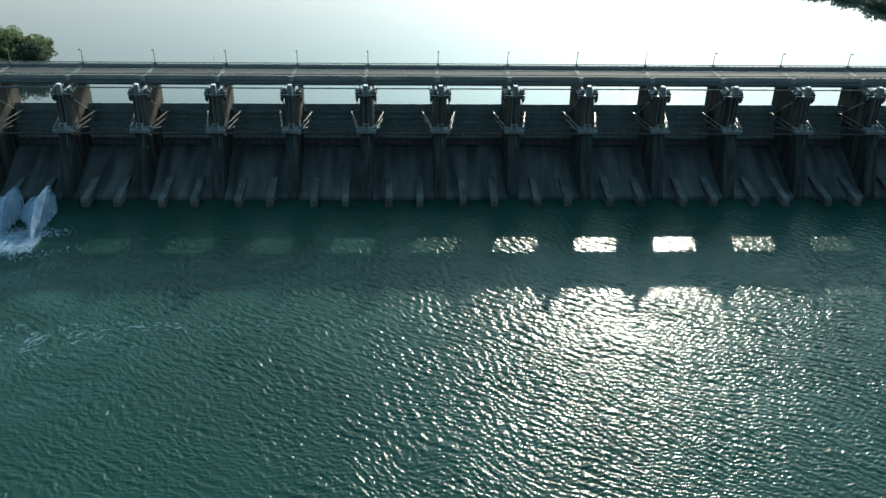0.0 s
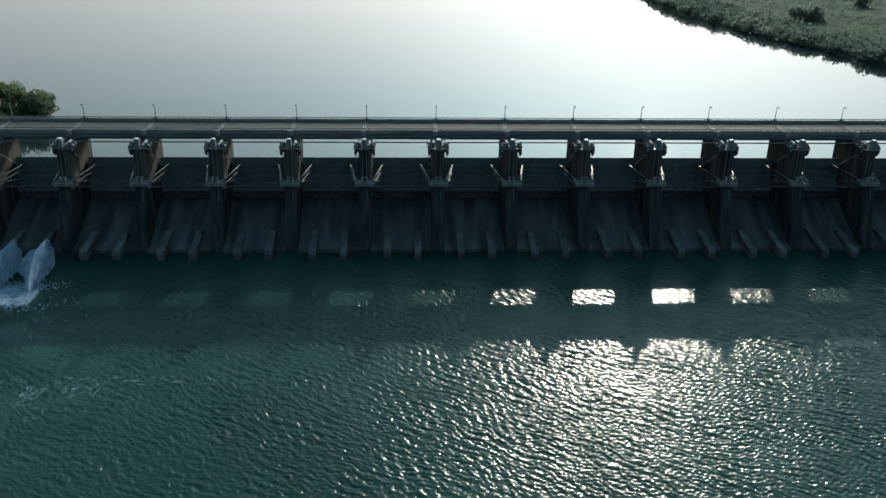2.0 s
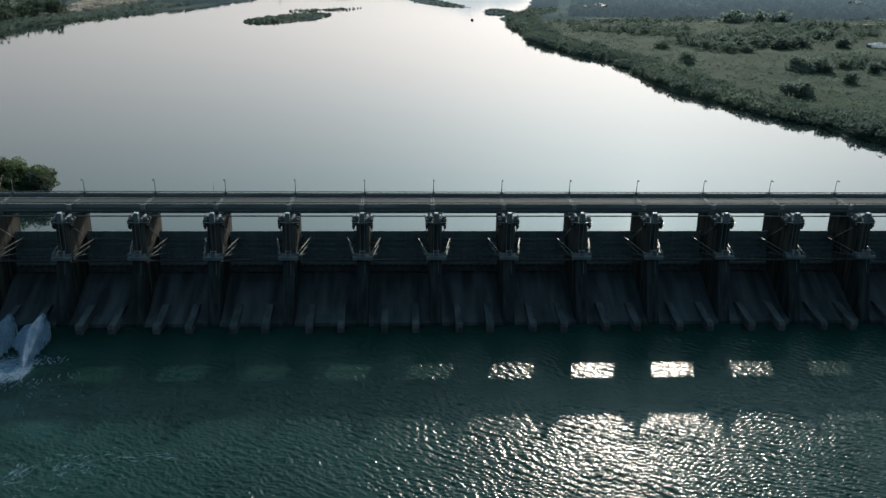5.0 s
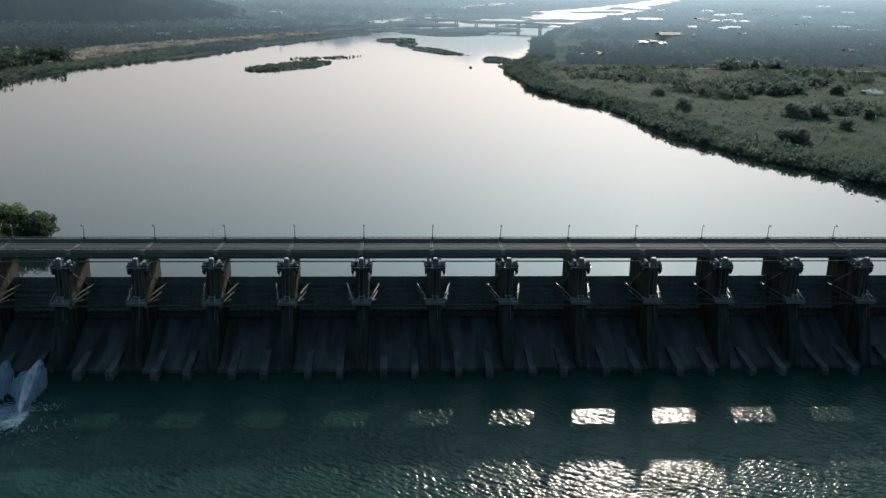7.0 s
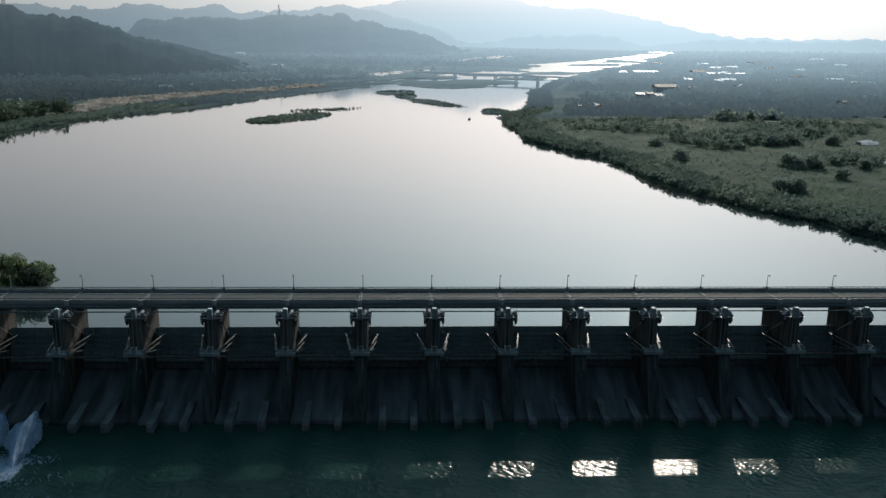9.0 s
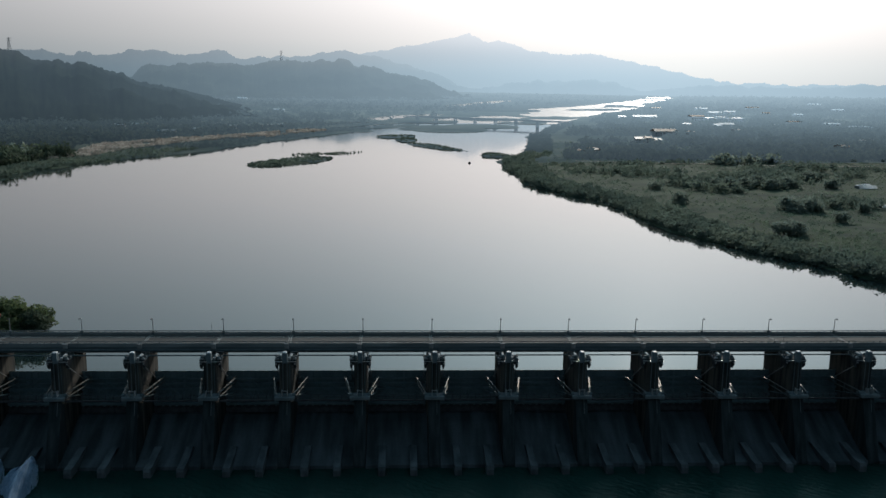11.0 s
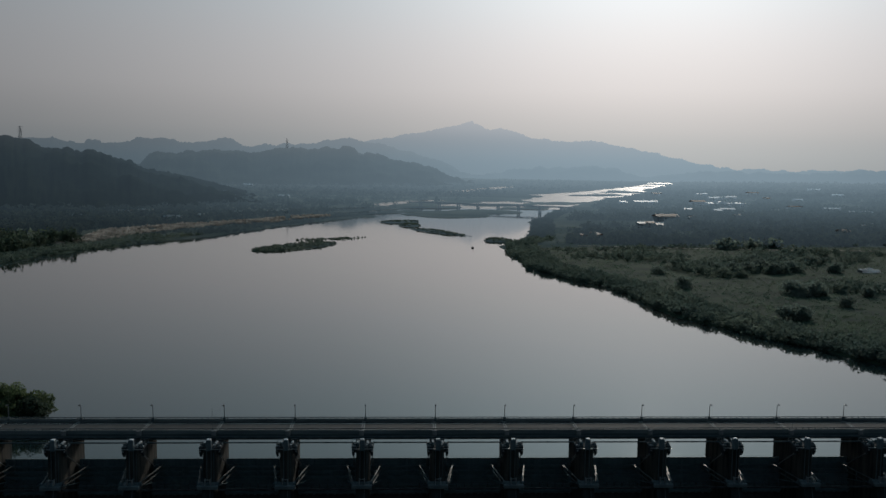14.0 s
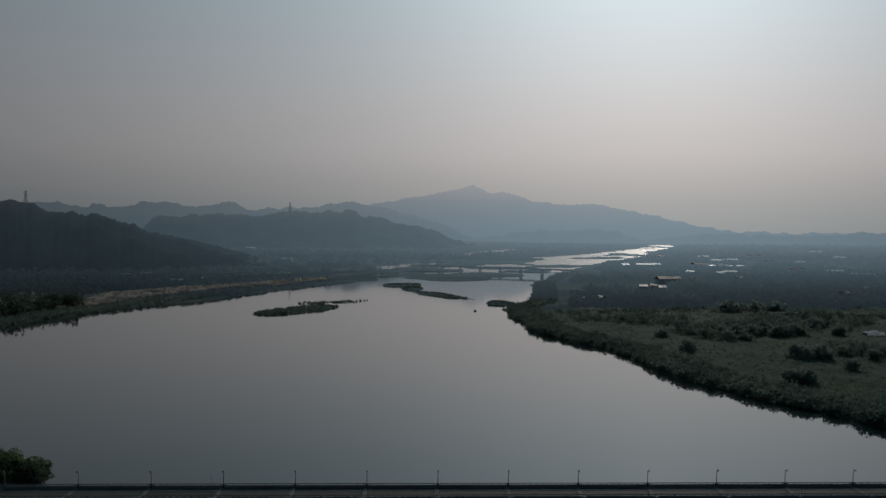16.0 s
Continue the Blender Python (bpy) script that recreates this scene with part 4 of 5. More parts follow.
# ---------- vegetation ----------
def leaf_cloud(rng, centres, radii, count, flat=0.75, grain=0.26):
    """Corner arrays of many small leaf clumps around each crown."""
    n = len(centres)
    d = rng.normal(size=(n, count, 3))
    d /= np.linalg.norm(d, axis=-1, keepdims=True)
    lobe = 1 + 0.28 * np.sin(d[..., 0] * 3.1 + rng.uniform(0, 6, (n, 1))) + 0.22 * np.sin(d[..., 1] * 4.3 + d[..., 2] * 3 + rng.uniform(0, 6, (n, 1)))
    r = radii[:, None] * lobe * (0.55 + 0.5 * rng.random((n, count)) ** 0.6)
    c = centres[:, None, :] + d * r[..., None] * np.array([1, 1, flat])
    u = rng.normal(size=(n, count, 3))
    u /= np.linalg.norm(u, axis=-1, keepdims=True)
    v = np.cross(u, d + 0.4 * rng.normal(size=d.shape))
    v /= np.linalg.norm(v, axis=-1, keepdims=True) + 1e-6
    s = (radii[:, None] * grain * rng.uniform(0.6, 1.3, (n, count)))[..., None]
    q = np.stack([c - u * s - v * s * 0.7, c + u * s - v * s * 0.5, c + u * s * 0.8 + v * s, c - u * s * 0.7 + v * s * 0.8], 2)
    return q.reshape(-1, 3)


def quads(name, co, material):
    me = bpy.data.meshes.new(name)
    n = len(co) // 4
    me.vertices.add(len(co)), me.vertices.foreach_set("co", co.ravel())
    me.loops.add(n * 4), me.loops.foreach_set("vertex_index", np.arange(n * 4))
    me.polygons.add(n), me.polygons.foreach_set("loop_start", np.arange(n) * 4)
    me.update(calc_edges=True)
    me.materials.append(material)
    return new(name, me)


def scatter(name, label, category, rng, x, y, radii, count, material, lift=0.55, flat=0.75, grain=0.26, core=True):
    keep = (np.abs(np.degrees(np.arctan2(x, y)) - 1) < 32)
    x, y, radii = x[keep], y[keep], radii[keep]
    c = np.stack([x, y, ground_z(x, y) + radii * lift], -1)
    return tagged(quads(name, leaf_cloud(rng, c, radii, count, flat, grain), material), label, category, kind="stuff")


rng = np.random.default_rng(21)
# belts of bushes along the water
for nm, lab, table, side, y0, y1, n in (("shore_bushes", "dense dark bushes hanging over the water's edge", RIGHT_SHORE, 1, 262, 1500, 4200), ("shore_bushes", "dark bushes along the far bank", LEFT_SHORE, -1, 560, 1500, 3600)):
    y = y0 * (y1 / y0) ** rng.random(n)
    x = shore(y, table) + side * (rng.random(n) ** 1.6 * (26 if side > 0 else 60) + (0.2 if side > 0 else 1.5))
    ok = dry(x, y) > (-0.7 if side > 0 else 0.2)
    x, y = x[ok], y[ok]
    size_ = (0.8 + 1.9 * rng.random(len(x)) ** 2) * (1 if side > 0 else 0.7)
    for title, k, m_ in ((nm, y < 840, LEAF_BELT), ("backdrop_bushes", y >= 840, LEAF_FAR)):
        scatter(title, lab, "bushes", rng, x[k], y[k], size_[k], 50 if side > 0 else 24, m_, 0.6, grain=0.18 if side > 0 else 0.25)
# tall trees crowding the bend of the left bank
n = 1300
y = rng.uniform(470, 745, n)
x = shore(y, LEFT_SHORE) - np.interp(y, [560, 610, 740], [1, 22, 45]) - rng.random(n) * np.interp(y, [470, 650, 745], [170, 150, 70])
scatter("bank_woods", "tall dark trees crowding the bend of the bank", "woods", rng, x, y, rng.uniform(2.5, 5.5, n), 60, LEAF_MASS, 0.9, 1.1, 0.2)
# flood plain scrub, in drifts
n = 19000
y = 280 * (1000 / 280) ** rng.random(n)
x = shore(y, RIGHT_SHORE) + 12 + rng.random(n) * (0.62 * y - shore(y, RIGHT_SHORE)).clip(20)
y2 = rng.uniform(570, 745, 4200)
x2 = shore(y2, RIGHT_SHORE) + 12 + rng.random(4200) * (0.62 * y2 - shore(y2, RIGHT_SHORE))
x, y = np.concatenate([x, x2]), np.concatenate([y, y2])
ok = (noise2(x, y, 32, 14) + 0.5 * noise2(x, y, 11, 15) > -0.75)
x, y = x[ok], y[ok]
scatter("flood_plain_scrub", "rough green and brown scrub on the flood plain", "scrub", rng, x, y, 0.3 + 0.9 * rng.random(len(x)) ** 4, 11, LEAF, 0.2, 0.5, 0.29)
# taller bushes in drifts towards the woods
n = 2600
y = rng.uniform(560, 742, n)
x = shore(y, RIGHT_SHORE) + 18 + rng.random(n) * (0.62 * y - shore(y, RIGHT_SHORE))
ok = noise2(x, y * 2.2, 46, 33) + 0.4 * noise2(x, y, 14, 34) + (y - 660) / 160 > 0.35
x, y = x[ok], y[ok]
scatter("meadow_bushes", "soft dark green bushes in drifts before the woods", "bushes", rng, x, y, 0.9 + 2.0 * rng.random(len(x)) ** 2, 40, LEAF_BELT, 0.5, 0.65, 0.2)
# dark thickets standing in the scrub
x, y = [], []
for cx, cy, rx, ry, k in ((205, 560, 26, 40, 90), (232, 545, 34, 45, 130), (262, 590, 40, 40, 130), (300, 640, 45, 45, 110), (245, 470, 22, 16, 40), (180, 640, 40, 30, 50)):
    a, r = rng.uniform(0, 6.28, k), np.sqrt(rng.random(k))
    x.append(cx + rx * r * np.cos(a)), y.append(cy + ry * r * np.sin(a))
x, y = np.concatenate(x), np.concatenate(y)
ok = noise2(x, y, 22, 24) > -0.25
scatter("thickets", "dark thickets of small trees in the scrub", "thicket", rng, x[ok], y[ok], rng.uniform(1.6, 4.2, int(ok.sum())), 90, LEAF_BELT, 0.7, 0.8, 0.15)
# island reeds
px_list, py_list = [], []
for cx, cy, rx, ry, turn in ISLANDS[:5]:
    k = int(max(90, rx * ry * 0.28))
    a, r = rng.uniform(0, 6.28, k), np.sqrt(rng.random(k)) * 0.97
    c_, s_ = math.cos(radians(turn)), math.sin(radians(turn))
    u, v = r * rx * np.cos(a), r * ry * np.sin(a)
    px_list.append(cx + u * c_ - v * s_), py_list.append(cy + u * s_ + v * c_)
x, y = np.concatenate(px_list), np.concatenate(py_list)
ok = dry(x, y) > 0
scatter("island_reeds", "low dark reeds covering the river islands", "reeds", rng, x[ok], y[ok], rng.uniform(0.7, 1.5, int(ok.sum())), 18, LEAF_BELT, 0.4, 0.6, 0.34)
f = rng.beta(2.2, 1.8, 120)
x, y = -100 + f * 66 + rng.normal(0, 2.5, 120), 800 + f * 40 + rng.normal(0, 9, 120)
c = np.stack([x, y, np.full(120, LAKE_Z + 0.3)], -1)
tagged(quads("reed_tufts", leaf_cloud(rng, c, rng.uniform(0.4, 1.2, 120), 40, 0.8, 0.3), LEAF_BELT), "tufts of dark reeds standing in shallow water", "reeds", kind="stuff")
# pale silvergrass on the left bank
n = 3800
GRASS_EDGE = [(700, 36), (740, 54), (808, 86), (890, 122), (969, 106), (1020, 85), (1093, 68), (1200, 50)]   # northing, inland edge
y = rng.uniform(712, 1190, n)
inner_ = np.interp(y, [700, 719, 808, 906, 944, 1028, 1190], [34, 36, 56, 66, 58, 30, 18])
x = shore(y, LEFT_SHORE) - inner_ - rng.random(n) * (np.interp(y, *zip(*GRASS_EDGE)) - inner_)
ok = noise2(x, y * 0.5, 13, 44) + 0.5 * noise2(x, y, 5, 45) > -0.35
x, y, n = x[ok], y[ok], int(ok.sum())
scatter("silvergrass", "pale pinkish silvergrass on the left bank", "tall grass", rng, x, y, rng.uniform(1.2, 2.3, n), 18, mat("silvergrass_plumes", (0.25, 0.225, 0.20), (0.50, 0.455, 0.41), 0.9, 0.05, 1.0, 0.0, spec=0.1, per_piece=0.3, through=0.5), 0.5, 0.6, 0.3)
# woods round the town and on the left flats, in three depths
for lab, table, side, y0, y1, n, inner, cut, seed in (("dark trees among the fields and houses", RIGHT_SHORE, 1, 712, 3300, 13000, 45, -0.3, 16), ("dark trees below the wooded hills", LEFT_SHORE, -1, 560, 3300, 10500, 45, -1.2, 18)):
    y = y0 * (y1 / y0) ** rng.random(n)
    s_ = shore(y, table)
    x = s_ + side * (inner + rng.random(n) * (0.66 * y - side * s_).clip(60))
    ok = (noise2(x, y, 90, seed) + 0.6 * noise2(x, y, 30, seed + 1) > cut) & (dry(x, y) > 10) & (y > y0 + 22 + 40 * noise2(x, y, 38, seed + 2)) & ((side > 0) | (s_ - x > np.interp(y, *zip(*GRASS_EDGE)) + 10))
    x, y = x[ok], y[ok]
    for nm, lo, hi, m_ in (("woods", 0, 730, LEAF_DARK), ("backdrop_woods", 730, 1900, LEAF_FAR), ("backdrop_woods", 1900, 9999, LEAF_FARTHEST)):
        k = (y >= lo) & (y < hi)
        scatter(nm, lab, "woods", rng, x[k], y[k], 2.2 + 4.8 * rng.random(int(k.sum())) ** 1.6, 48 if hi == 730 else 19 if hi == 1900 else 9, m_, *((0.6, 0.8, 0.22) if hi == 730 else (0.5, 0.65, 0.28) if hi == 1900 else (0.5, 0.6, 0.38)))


def make_tree(x, y, z, height, spread, leaves, material, seed, label, grain=0.11, low=0.22):
    """A broad tree: tapered trunk, limbs, and a crown of leaf clumps in several uneven masses."""
    r = np.random.default_rng(seed)
    t = empty("tree", x, y, z)
    bm = bmesh.new()
    rod(bm, (0, 0, -0.4), (0.15, 0.1, height * 0.5), height * 0.045, height * 0.026)
    part("trunk", bm, BARK, t)
    masses = []
    for i in range(9):
        a = i * 2.4 + r.uniform(-0.4, 0.4)
        d = spread * r.uniform(0.25, 0.75)
        top = Vector((d * math.cos(a), d * math.sin(a), height * r.uniform(low, 0.82)))
        part("limb", rod(bmesh.new(), (0.1, 0.1, height * r.uniform(low + 0.03, 0.46)), top, height * 0.016, height * 0.006, 6), BARK, t)
        masses.append(tuple(top))
    masses.append((0, 0, height * 0.86))
    cs = np.array(masses)
    co = leaf_cloud(r, cs, r.uniform(0.34, 0.55, len(cs)) * spread, leaves // len(cs), 0.72, grain)
    crown = quads("crown", co, material)
    crown.parent = t
    return tagged(t, label, "tree")


for i, (x, y, h, w) in enumerate([(-91.5, 221.5, 5.6, 4.0), (-97.5, 226.0, 7.2, 5.2), (-103.5, 230.0, 7.2, 5.6), (-99.0, 219.0, 5.0, 4.5), (-106.0, 221.0, 6.4, 5.5), (-93.5, 230.0, 4.8, 4.2)]):
    make_tree(x, y, LAKE_Z + 0.8, h, w, 4200, LEAF_MASS if i == 0 else LEAF_NEAR, 60 + i, "dark rounded tree at the water's edge" if i == 0 else "sunlit green tree on the bank beside the dam", 0.09)
for i, (x, y, h, w) in enumerate([(201, 549, 8, 7), (208, 544, 9, 8), (220, 551, 9, 8), (233, 561, 8, 8), (233, 540, 9, 8), (250, 553, 9, 9), (155, 476, 8, 7), (205, 452, 9, 8), (207, 444, 8, 8), (216, 449, 9, 9),
                                  (170, 376, 8, 7), (177, 378, 8, 7), (213, 410, 7, 6), (243, 446, 7, 6), (162, 546, 6, 6), (193, 555, 7, 6), (276, 549, 8, 8), (243, 597, 8, 9), (264, 598, 8, 9), (285, 600, 8, 9)]):
    make_tree(x, y, float(ground_z(np.array([x]), np.array([y]))[0]) - 0.2, h * 0.68, w * 0.8, 1300, LEAF_DARK, 90 + i, "dark broad bushy tree standing in the scrub", 0.15, 0.08)


# ---------- town, far bridge, small things upstream ----------
def house(x, y, w, d, h, turn, roof_mat, kind="gable"):
    """A house: walls, roof, and rows of windows on its long front."""
    z = float(ground_z(np.array([x]), np.array([y]))[0]) - 0.3
    b = empty("house", x, y, z)
    b.matrix_world = pose(x, y, z, 0, 0, turn)
    walls = part("house_wall", boxed(-w / 2, w / 2, -d / 2, d / 2, 0, h, bevel=0.05), PLASTER_FAR if y > 1300 else PLASTER, b)
    bm = bmesh.new()
    e = 0.5
    if kind == "gable":
        prism(bm, [(-d / 2 - e, h), (-d / 2 - e, h + 0.2), (0, h + d * 0.2), (d / 2 + e, h + 0.2), (d / 2 + e, h)], -w / 2 - e, w / 2 + e)
    else:
        box(bm, -w / 2 - 0.2, w / 2 + 0.2, -d / 2 - 0.2, d / 2 + 0.2, h, h + 0.5, bevel=0.05)
        box(bm, -w * 0.2, w * 0.05, -d * 0.2, d * 0.2, h + 0.5, h + 2.6, bevel=0.05)
    part("roof", bm, ROOF_FAR if y > 1300 and roof_mat == ROOF_METAL else roof_mat, b)
    for k in range(max(1, int(h // 3))):
        for wx_ in np.arange(-w / 2 + 1.6, w / 2 - 1.0, 3.4):
            part("window", boxed(wx_ - 0.6, wx_ + 0.6, -d / 2 - 0.06, -d / 2 + 0.1, 1.0 + 3 * k, 2.3 + 3 * k), PANE, walls)
    return b


rng = np.random.default_rng(77)
for x, y, w, d, h, turn, rm, kd, lab in [
        (340, 1124, 30, 16, 7, 8, ROOF_RED, "gable", "hall with a bright rust-red roof"),
        (533, 1573, 26, 14, 8, 10, ROOF_RED, "gable", "tall house with a reddish sheet roof"),
        (572, 1543, 66, 22, 7, 5, ROOF_METAL, "flat", "long pale flat-roofed factory hall"),
        (456, 1637, 46, 14, 5, 5, ROOF_METAL, "gable", "long hall with a bright pale sheet roof"),
        (190, 848, 34, 9, 3, 92, ROOF_RED, "gable", "long brown-roofed shed near the river"),
        (172, 842, 30, 7, 3, 92, ROOF_RED, "gable", "long brownish shed near the river")]:
    tagged(house(x, y, w, d, h, turn, rm, kd), lab, "building")
for x, y, w in [(505, 1350, 22), (466, 1202, 14), (674, 1488, 24), (694, 1397, 26), (705, 1328, 34), (266, 971, 9), (456, 1391, 12), (597, 1387, 10), (742, 1768, 14), (811, 1778, 18), (417, 1650, 14), (527, 977, 16), (432, 844, 10),
                (385, 1159, 11), (648, 1800, 30), (690, 1830, 22), (850, 2111, 30), (716, 2085, 26), (600, 2060, 24), (982, 1955, 28), (1155, 2433, 34), (478, 1320, 11), (280, 985, 8), (292, 990, 8), (548, 1010, 14), (505, 1372, 14)]:
    red = rng.random() < 0.2
    tagged(house(x, y, w, rng.uniform(9, 13), float(rng.choice([3.6, 4.5, 6.0])), rng.uniform(-12, 12), ROOF_RED if red else ROOF_METAL), "low town house with a reddish roof" if red else "low town house with a pale sheet roof", "building", "houses of the town")
for x, y, w in [(-364, 1184, 16), (-347, 1219, 20), (-269, 1053, 22), (-248, 1106, 9), (-450, 1932, 44), (-410, 2392, 24), (-336, 1764, 12), (-234, 1777, 22), (-220, 1208, 10), (-181, 1249, 14), (-164, 1270, 12), (-374, 1041, 10)]:
    tagged(house(x, y, w, rng.uniform(8, 12), 4.0, rng.uniform(-10, 10), ROOF_METAL), "low house with a pale roof below the hills", "building", "houses below the hills")


PLASTIC = mat("white_plastic_sheeting", (0.84, 0.86, 0.88), (0.92, 0.93, 0.94), 0.5, 0.3, 3.0, 0.2, through=0.9)


def white_shed(x, y, s):
    z = float(ground_z(np.array([x]), np.array([y]))[0])
    t = empty("plastic_tunnel", x, y, z)
    bm = bmesh.new()
    for i, (dx, k) in enumerate([(-0.55, 0.8), (0, 1.0), (0.55, 0.7)]):
        prism(bm, [(-s * 0.5 * k, 0), (-s * 0.4 * k, s * 0.3 * k), (0, s * 0.42 * k), (s * 0.4 * k, s * 0.3 * k), (s * 0.5 * k, 0)], dx * s - s * 0.26, dx * s + s * 0.26)
    part("sheeting", bm, PLASTIC, t, "white plastic sheeting")
    part("end_frame", boxed(-s * 0.82, -s * 0.80, -s * 0.42, s * 0.42, 0, s * 0.22), RAIL, t)
    return tagged(t, "white plastic-covered garden tunnel in the scrub", "greenhouse")


track = empty("farm_track", 0, 0, 0)
bm = bmesh.new()
way_ = [(150, 742), (185, 727), (205, 720), (225, 716), (257, 714), (290, 704), (330, 700), (380, 690)]
edge = [[bm.verts.new((x, y + d_, float(ground_z(np.array([x]), np.array([y]))[0]) + 0.5)) for d_ in (-1.8, 1.8)] for x, y in way_]
for p, q in zip(edge, edge[1:]):
    bm.faces.new((p[0], q[0], q[1], p[1]))
bmesh.ops.solidify(bm, geom=bm.faces[:], thickness=0.5)
part("gravel_bed", bm, SAND, track)
tagged(track, "pale gravel farm track between scrub and woods", "track", kind="structure")

white_shed(301, 552, 7.5)
white_shed(264, 462, 4.0)


def far_bridge(ax, ay, bx, by, n):
    """The road bridge over the river far upstream."""
    b = empty("river_bridge", 0, 0, 0)
    a_, b_ = Vector((ax, ay, 0)), Vector((bx, by, 0))
    way = (b_ - a_).normalized()
    side = Vector((-way.y, way.x, 0))
    z = LAKE_Z + 9.0
    up = Vector((0, 0, 1))
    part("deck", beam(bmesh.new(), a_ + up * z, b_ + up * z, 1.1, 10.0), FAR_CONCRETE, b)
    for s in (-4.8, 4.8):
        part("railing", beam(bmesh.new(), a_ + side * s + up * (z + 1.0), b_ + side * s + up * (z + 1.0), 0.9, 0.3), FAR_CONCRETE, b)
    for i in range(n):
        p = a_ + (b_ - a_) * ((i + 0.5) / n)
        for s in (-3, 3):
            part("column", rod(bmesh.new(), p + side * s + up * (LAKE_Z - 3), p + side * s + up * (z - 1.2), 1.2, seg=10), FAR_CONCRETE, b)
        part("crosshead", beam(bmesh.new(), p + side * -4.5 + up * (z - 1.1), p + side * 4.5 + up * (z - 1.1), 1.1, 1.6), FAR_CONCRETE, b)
    return tagged(b, "grey concrete road bridge on paired columns over the river", "bridge")


far_bridge(18, 1536, 266, 1362, 8)

buoy = empty("buoy", 60, 738, LAKE_Z - 0.4)
bm = bmesh.new()
bmesh.ops.create_uvsphere(bm, u_segments=16, v_segments=10, radius=1.25, matrix=pose(0, 0, 0.5) @ Matrix.Diagonal((1, 1, 0.8, 1)))
part("float", bm, DARK_METAL, buoy)
part("post", rod(bmesh.new(), (0, 0, 1.4), (0, 0, 2.3), 0.12), DARK_METAL, buoy)
tagged(buoy, "dark round buoy afloat on the reservoir", "buoy")


def pylon(x, y, z, h):
    t = empty("power_pylon", x, y, z)
    w = h * 0.11
    for sx, sy in ((-1, -1), (1, -1), (1, 1), (-1, 1)):
        part("leg", rod(bmesh.new(), (sx * w, sy * w, 0), (sx * w * 0.15, sy * w * 0.15, h), h * 0.012, h * 0.008, 6), GALVANISED, t)
    for k in range(5):
        f0, f1 = 1 - 0.17 * k, 1 - 0.17 * (k + 1)
        for sy in (-1, 1):
            part("brace", rod(bmesh.new(), (-w * f0, sy * w * f0, h * (1 - f0)), (w * f1, sy * w * f1, h * (1 - f1)), h * 0.007, seg=5), GALVANISED, t)
    for f in (0.68, 0.82, 0.95):
        part("crossarm", beam(bmesh.new(), (-h * 0.16, 0, h * f), (h * 0.16, 0, h * f), h * 0.014, h * 0.014), GALVANISED, t)
    return tagged(t, "grey lattice power pylon on a wooded ridge", "pylon", "pylons on the hills")


for az, el, dist, h in ((-22.75, 1.30, 2160, 36), (-7.3, 1.30, 3280, 34)):
    pylon(dist * math.sin(radians(az)), dist * math.cos(radians(az)), EYE[2] + dist * math.tan(radians(el)), h)


# ---------- water released through the end gate ----------
def plume(x, y, height, seed):
    """White water shot up by a splitter block: many thin falling arcs, highest near one edge of the fan."""
    r = np.random.default_rng(seed)
    t = empty("water_plume", x, y, 0)
    for nm, k, w, lift in (("sheet", 520, 0.13, 0.92), ("spray", 1000, 0.035, 1.12)):
        u = r.uniform(-1, 1, k)
        lobe_ = 0.10 + 0.90 * np.clip((u + 1) / 1.9, 0, 1) ** 2.1 - 12.0 * np.maximum(0, u - 0.92)
        ragged = 1 + 0.16 * noise2(u * 7 + seed * 5, 0 * u, 0.6, seed) + 0.10 * noise2(u * 30, 0 * u, 0.6, seed + 3)
        top = np.maximum(height * lift * lobe_ * ragged * r.uniform(0.72, 1.05, k), 0.25)
        vz = np.sqrt(2 * 9.8 * top)
        last = (vz + np.sqrt(vz * vz + 2 * 9.8 * 1.7)) / 9.8
        S = np.linspace(0, 1, 15)[None, :] * last[:, None]
        vx = 0.5 * u + 10.0 * np.maximum(0, u - 0.92) + r.normal(0, 0.10, k)
        vy = r.uniform(4.0, 9.0, k)
        X = 0.7 + 2.3 * u[:, None] * (0.45 + 0.55 * np.minimum(1, 3 * S)) + vx[:, None] * S + 0.05 * r.normal(size=S.shape)
        Y = 1.6 - vy[:, None] * S
        Z = 1.8 + vz[:, None] * S - 4.9 * S * S + 0.04 * r.normal(size=S.shape)
        W = w * (0.6 + 0.9 * S) * r.uniform(0.5, 1.4, (k, 1))
        lo, hi = np.stack([X - W, Y, Z - W * 0.3], -1), np.stack([X + W, Y + 0.1, Z + W * 0.3], -1)
        q = np.stack([lo[:, :-1], hi[:, :-1], hi[:, 1:], lo[:, 1:]], 2)
        ob = quads(nm, q.reshape(-1, 3), FOAM)
        ob.parent = t
    return tagged(t, "white fan of water bursting over a splitter block", "water jet", "jets at the end gate")


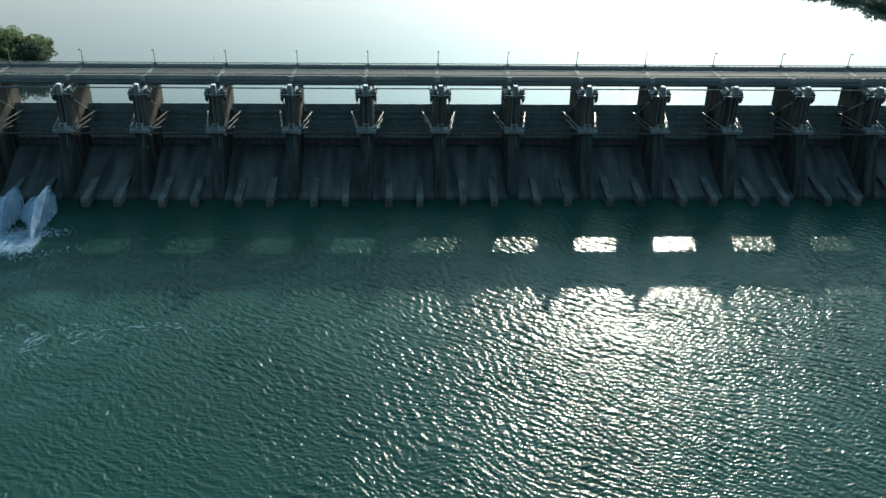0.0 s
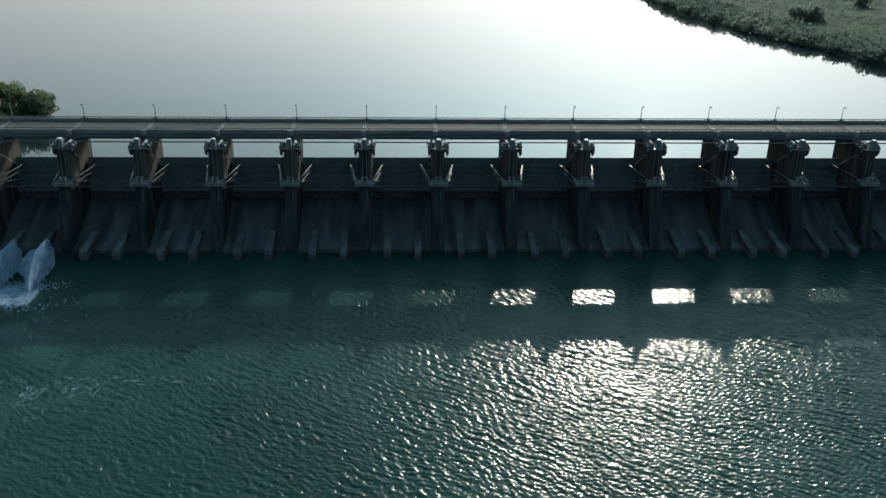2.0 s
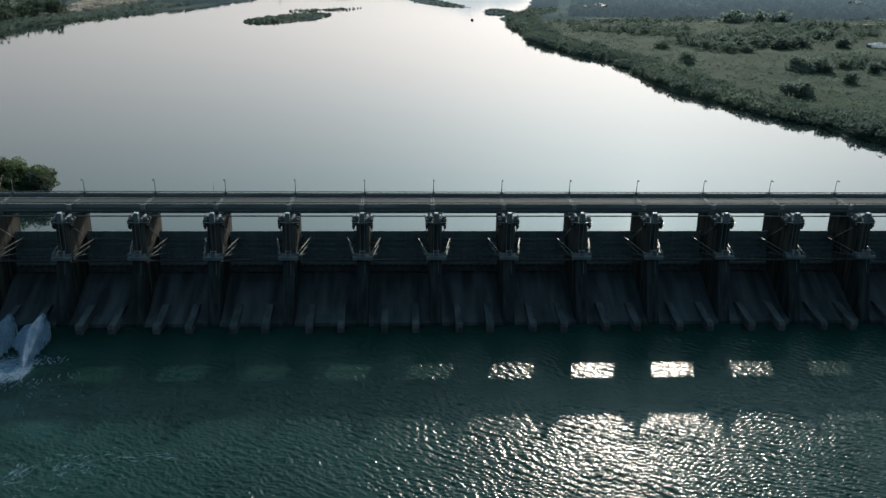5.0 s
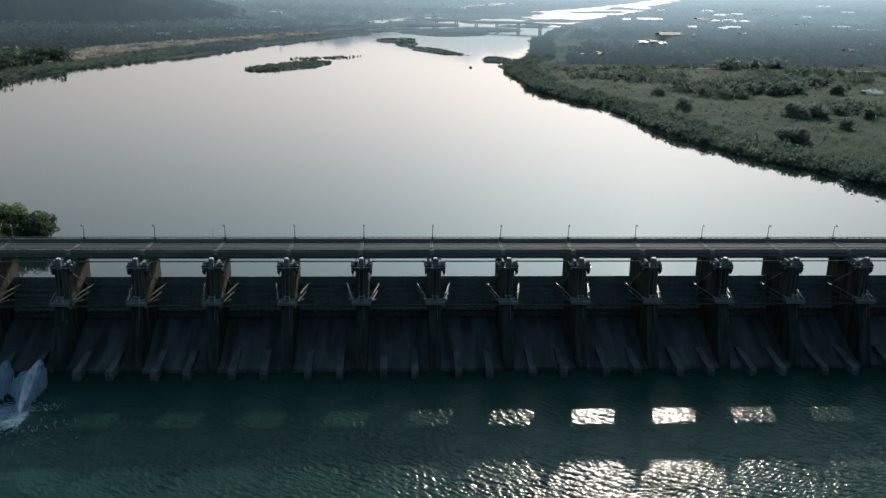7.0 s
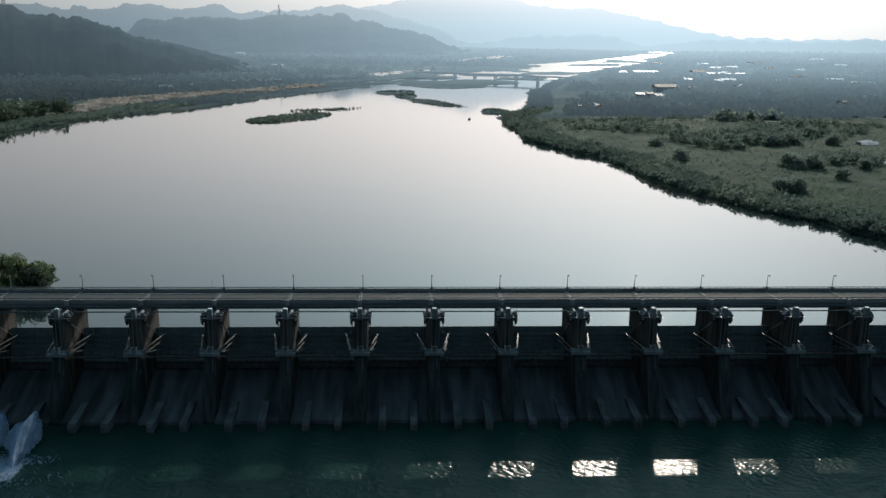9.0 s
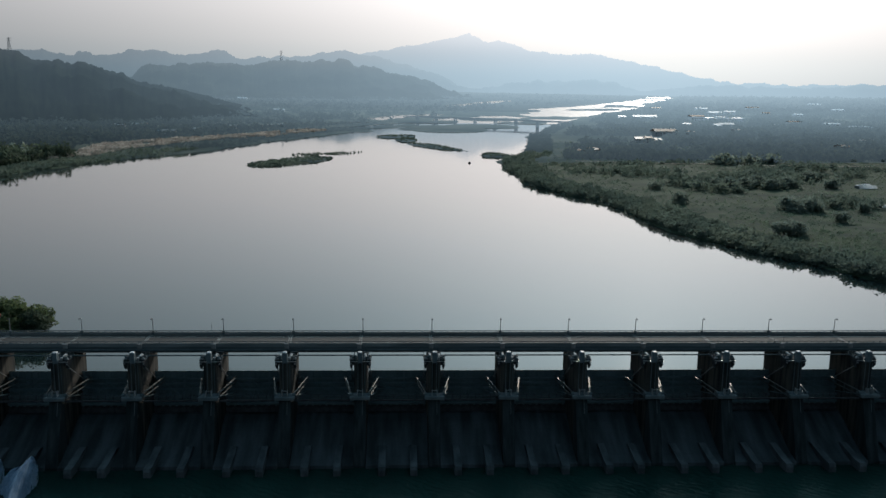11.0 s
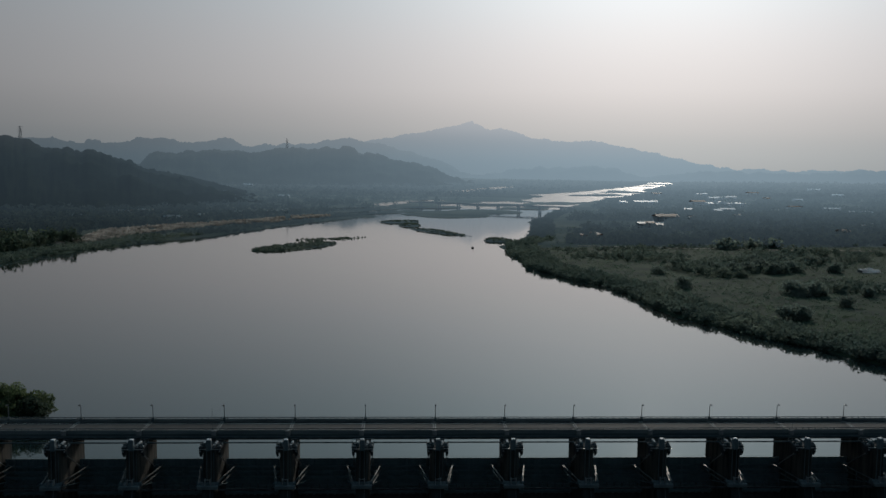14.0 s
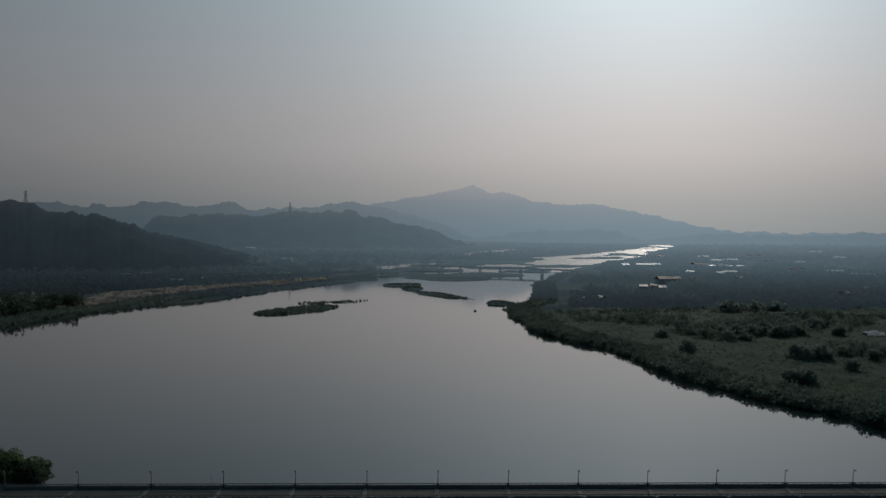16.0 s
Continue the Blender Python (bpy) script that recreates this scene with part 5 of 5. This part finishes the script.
plume(X0 - BAY / 2 + 3.5, 172.5, 3.2, 1)
plume(X0 - BAY / 2 - 3.2, 172.5, 3.2, 2)
plume(X0 - 1.5 * BAY + 3.5, 172.5, 3.1, 3)


def foam(name, label, cx, cy, rx, ry, strands, width, heading, seed):
    """Foam drawn out into short curling strands by the eddies."""
    r = np.random.default_rng(seed)
    x, y = cx + r.normal(0, rx, strands), cy + r.normal(0, ry, strands)
    ok = noise2(x, y, 3.5, seed) > -0.1
    x, y = x[ok], y[ok]
    steps = 9
    px_, py_ = [x], [y]
    for k in range(steps):
        a = radians(heading) + 1.5 * noise2(px_[-1], py_[-1], 4.0, seed + 2) + 0.6 * noise2(px_[-1], py_[-1], 1.2, seed + 3)
        px_.append(px_[-1] + 0.13 * np.cos(a)), py_.append(py_[-1] + 0.13 * np.sin(a))
    X, Y = np.stack(px_, 1), np.stack(py_, 1)
    run = r.uniform(0.3, 1.0, (len(x), 1)) * steps
    fat = width * r.uniform(0.4, 1.3, (len(x), 1)) * np.clip(1 - np.arange(steps + 1)[None, :] / run, 0.0, 1) ** 0.5
    gx_, gy_ = np.gradient(X, axis=1), np.gradient(Y, axis=1)
    g = np.hypot(gx_, gy_) + 1e-6
    Z = np.full(X.shape, 0.16) + r.uniform(-0.05, 0.08, (len(x), 1))
    lo, hi = np.stack([X - gy_ / g * fat, Y + gx_ / g * fat, Z], -1), np.stack([X + gy_ / g * fat, Y - gx_ / g * fat, Z], -1)
    q = np.stack([lo[:, :-1], hi[:, :-1], hi[:, 1:], lo[:, 1:]], 2)[np.arange(steps)[None, :] < run - 1]
    return tagged(quads(name, q.reshape(-1, 3), FOAM), label, "foam", kind="stuff")


foam("foam", "white foam boiling where the jets fall", -77, 156.5, 4.5, 2.6, 6500, 0.045, -60, 5)
foam("foam", "thin curling strands of drifting foam", -64, 120.5, 9, 2.4, 900, 0.028, 10, 6)
foam("foam", "a few flecks of foam on the green water", -68, 149, 7, 6, 140, 0.022, -70, 7)
foam("foam", "a thin drifting line of foam along a current", -42, 125.5, 16, 0.8, 220, 0.025, 5, 8)
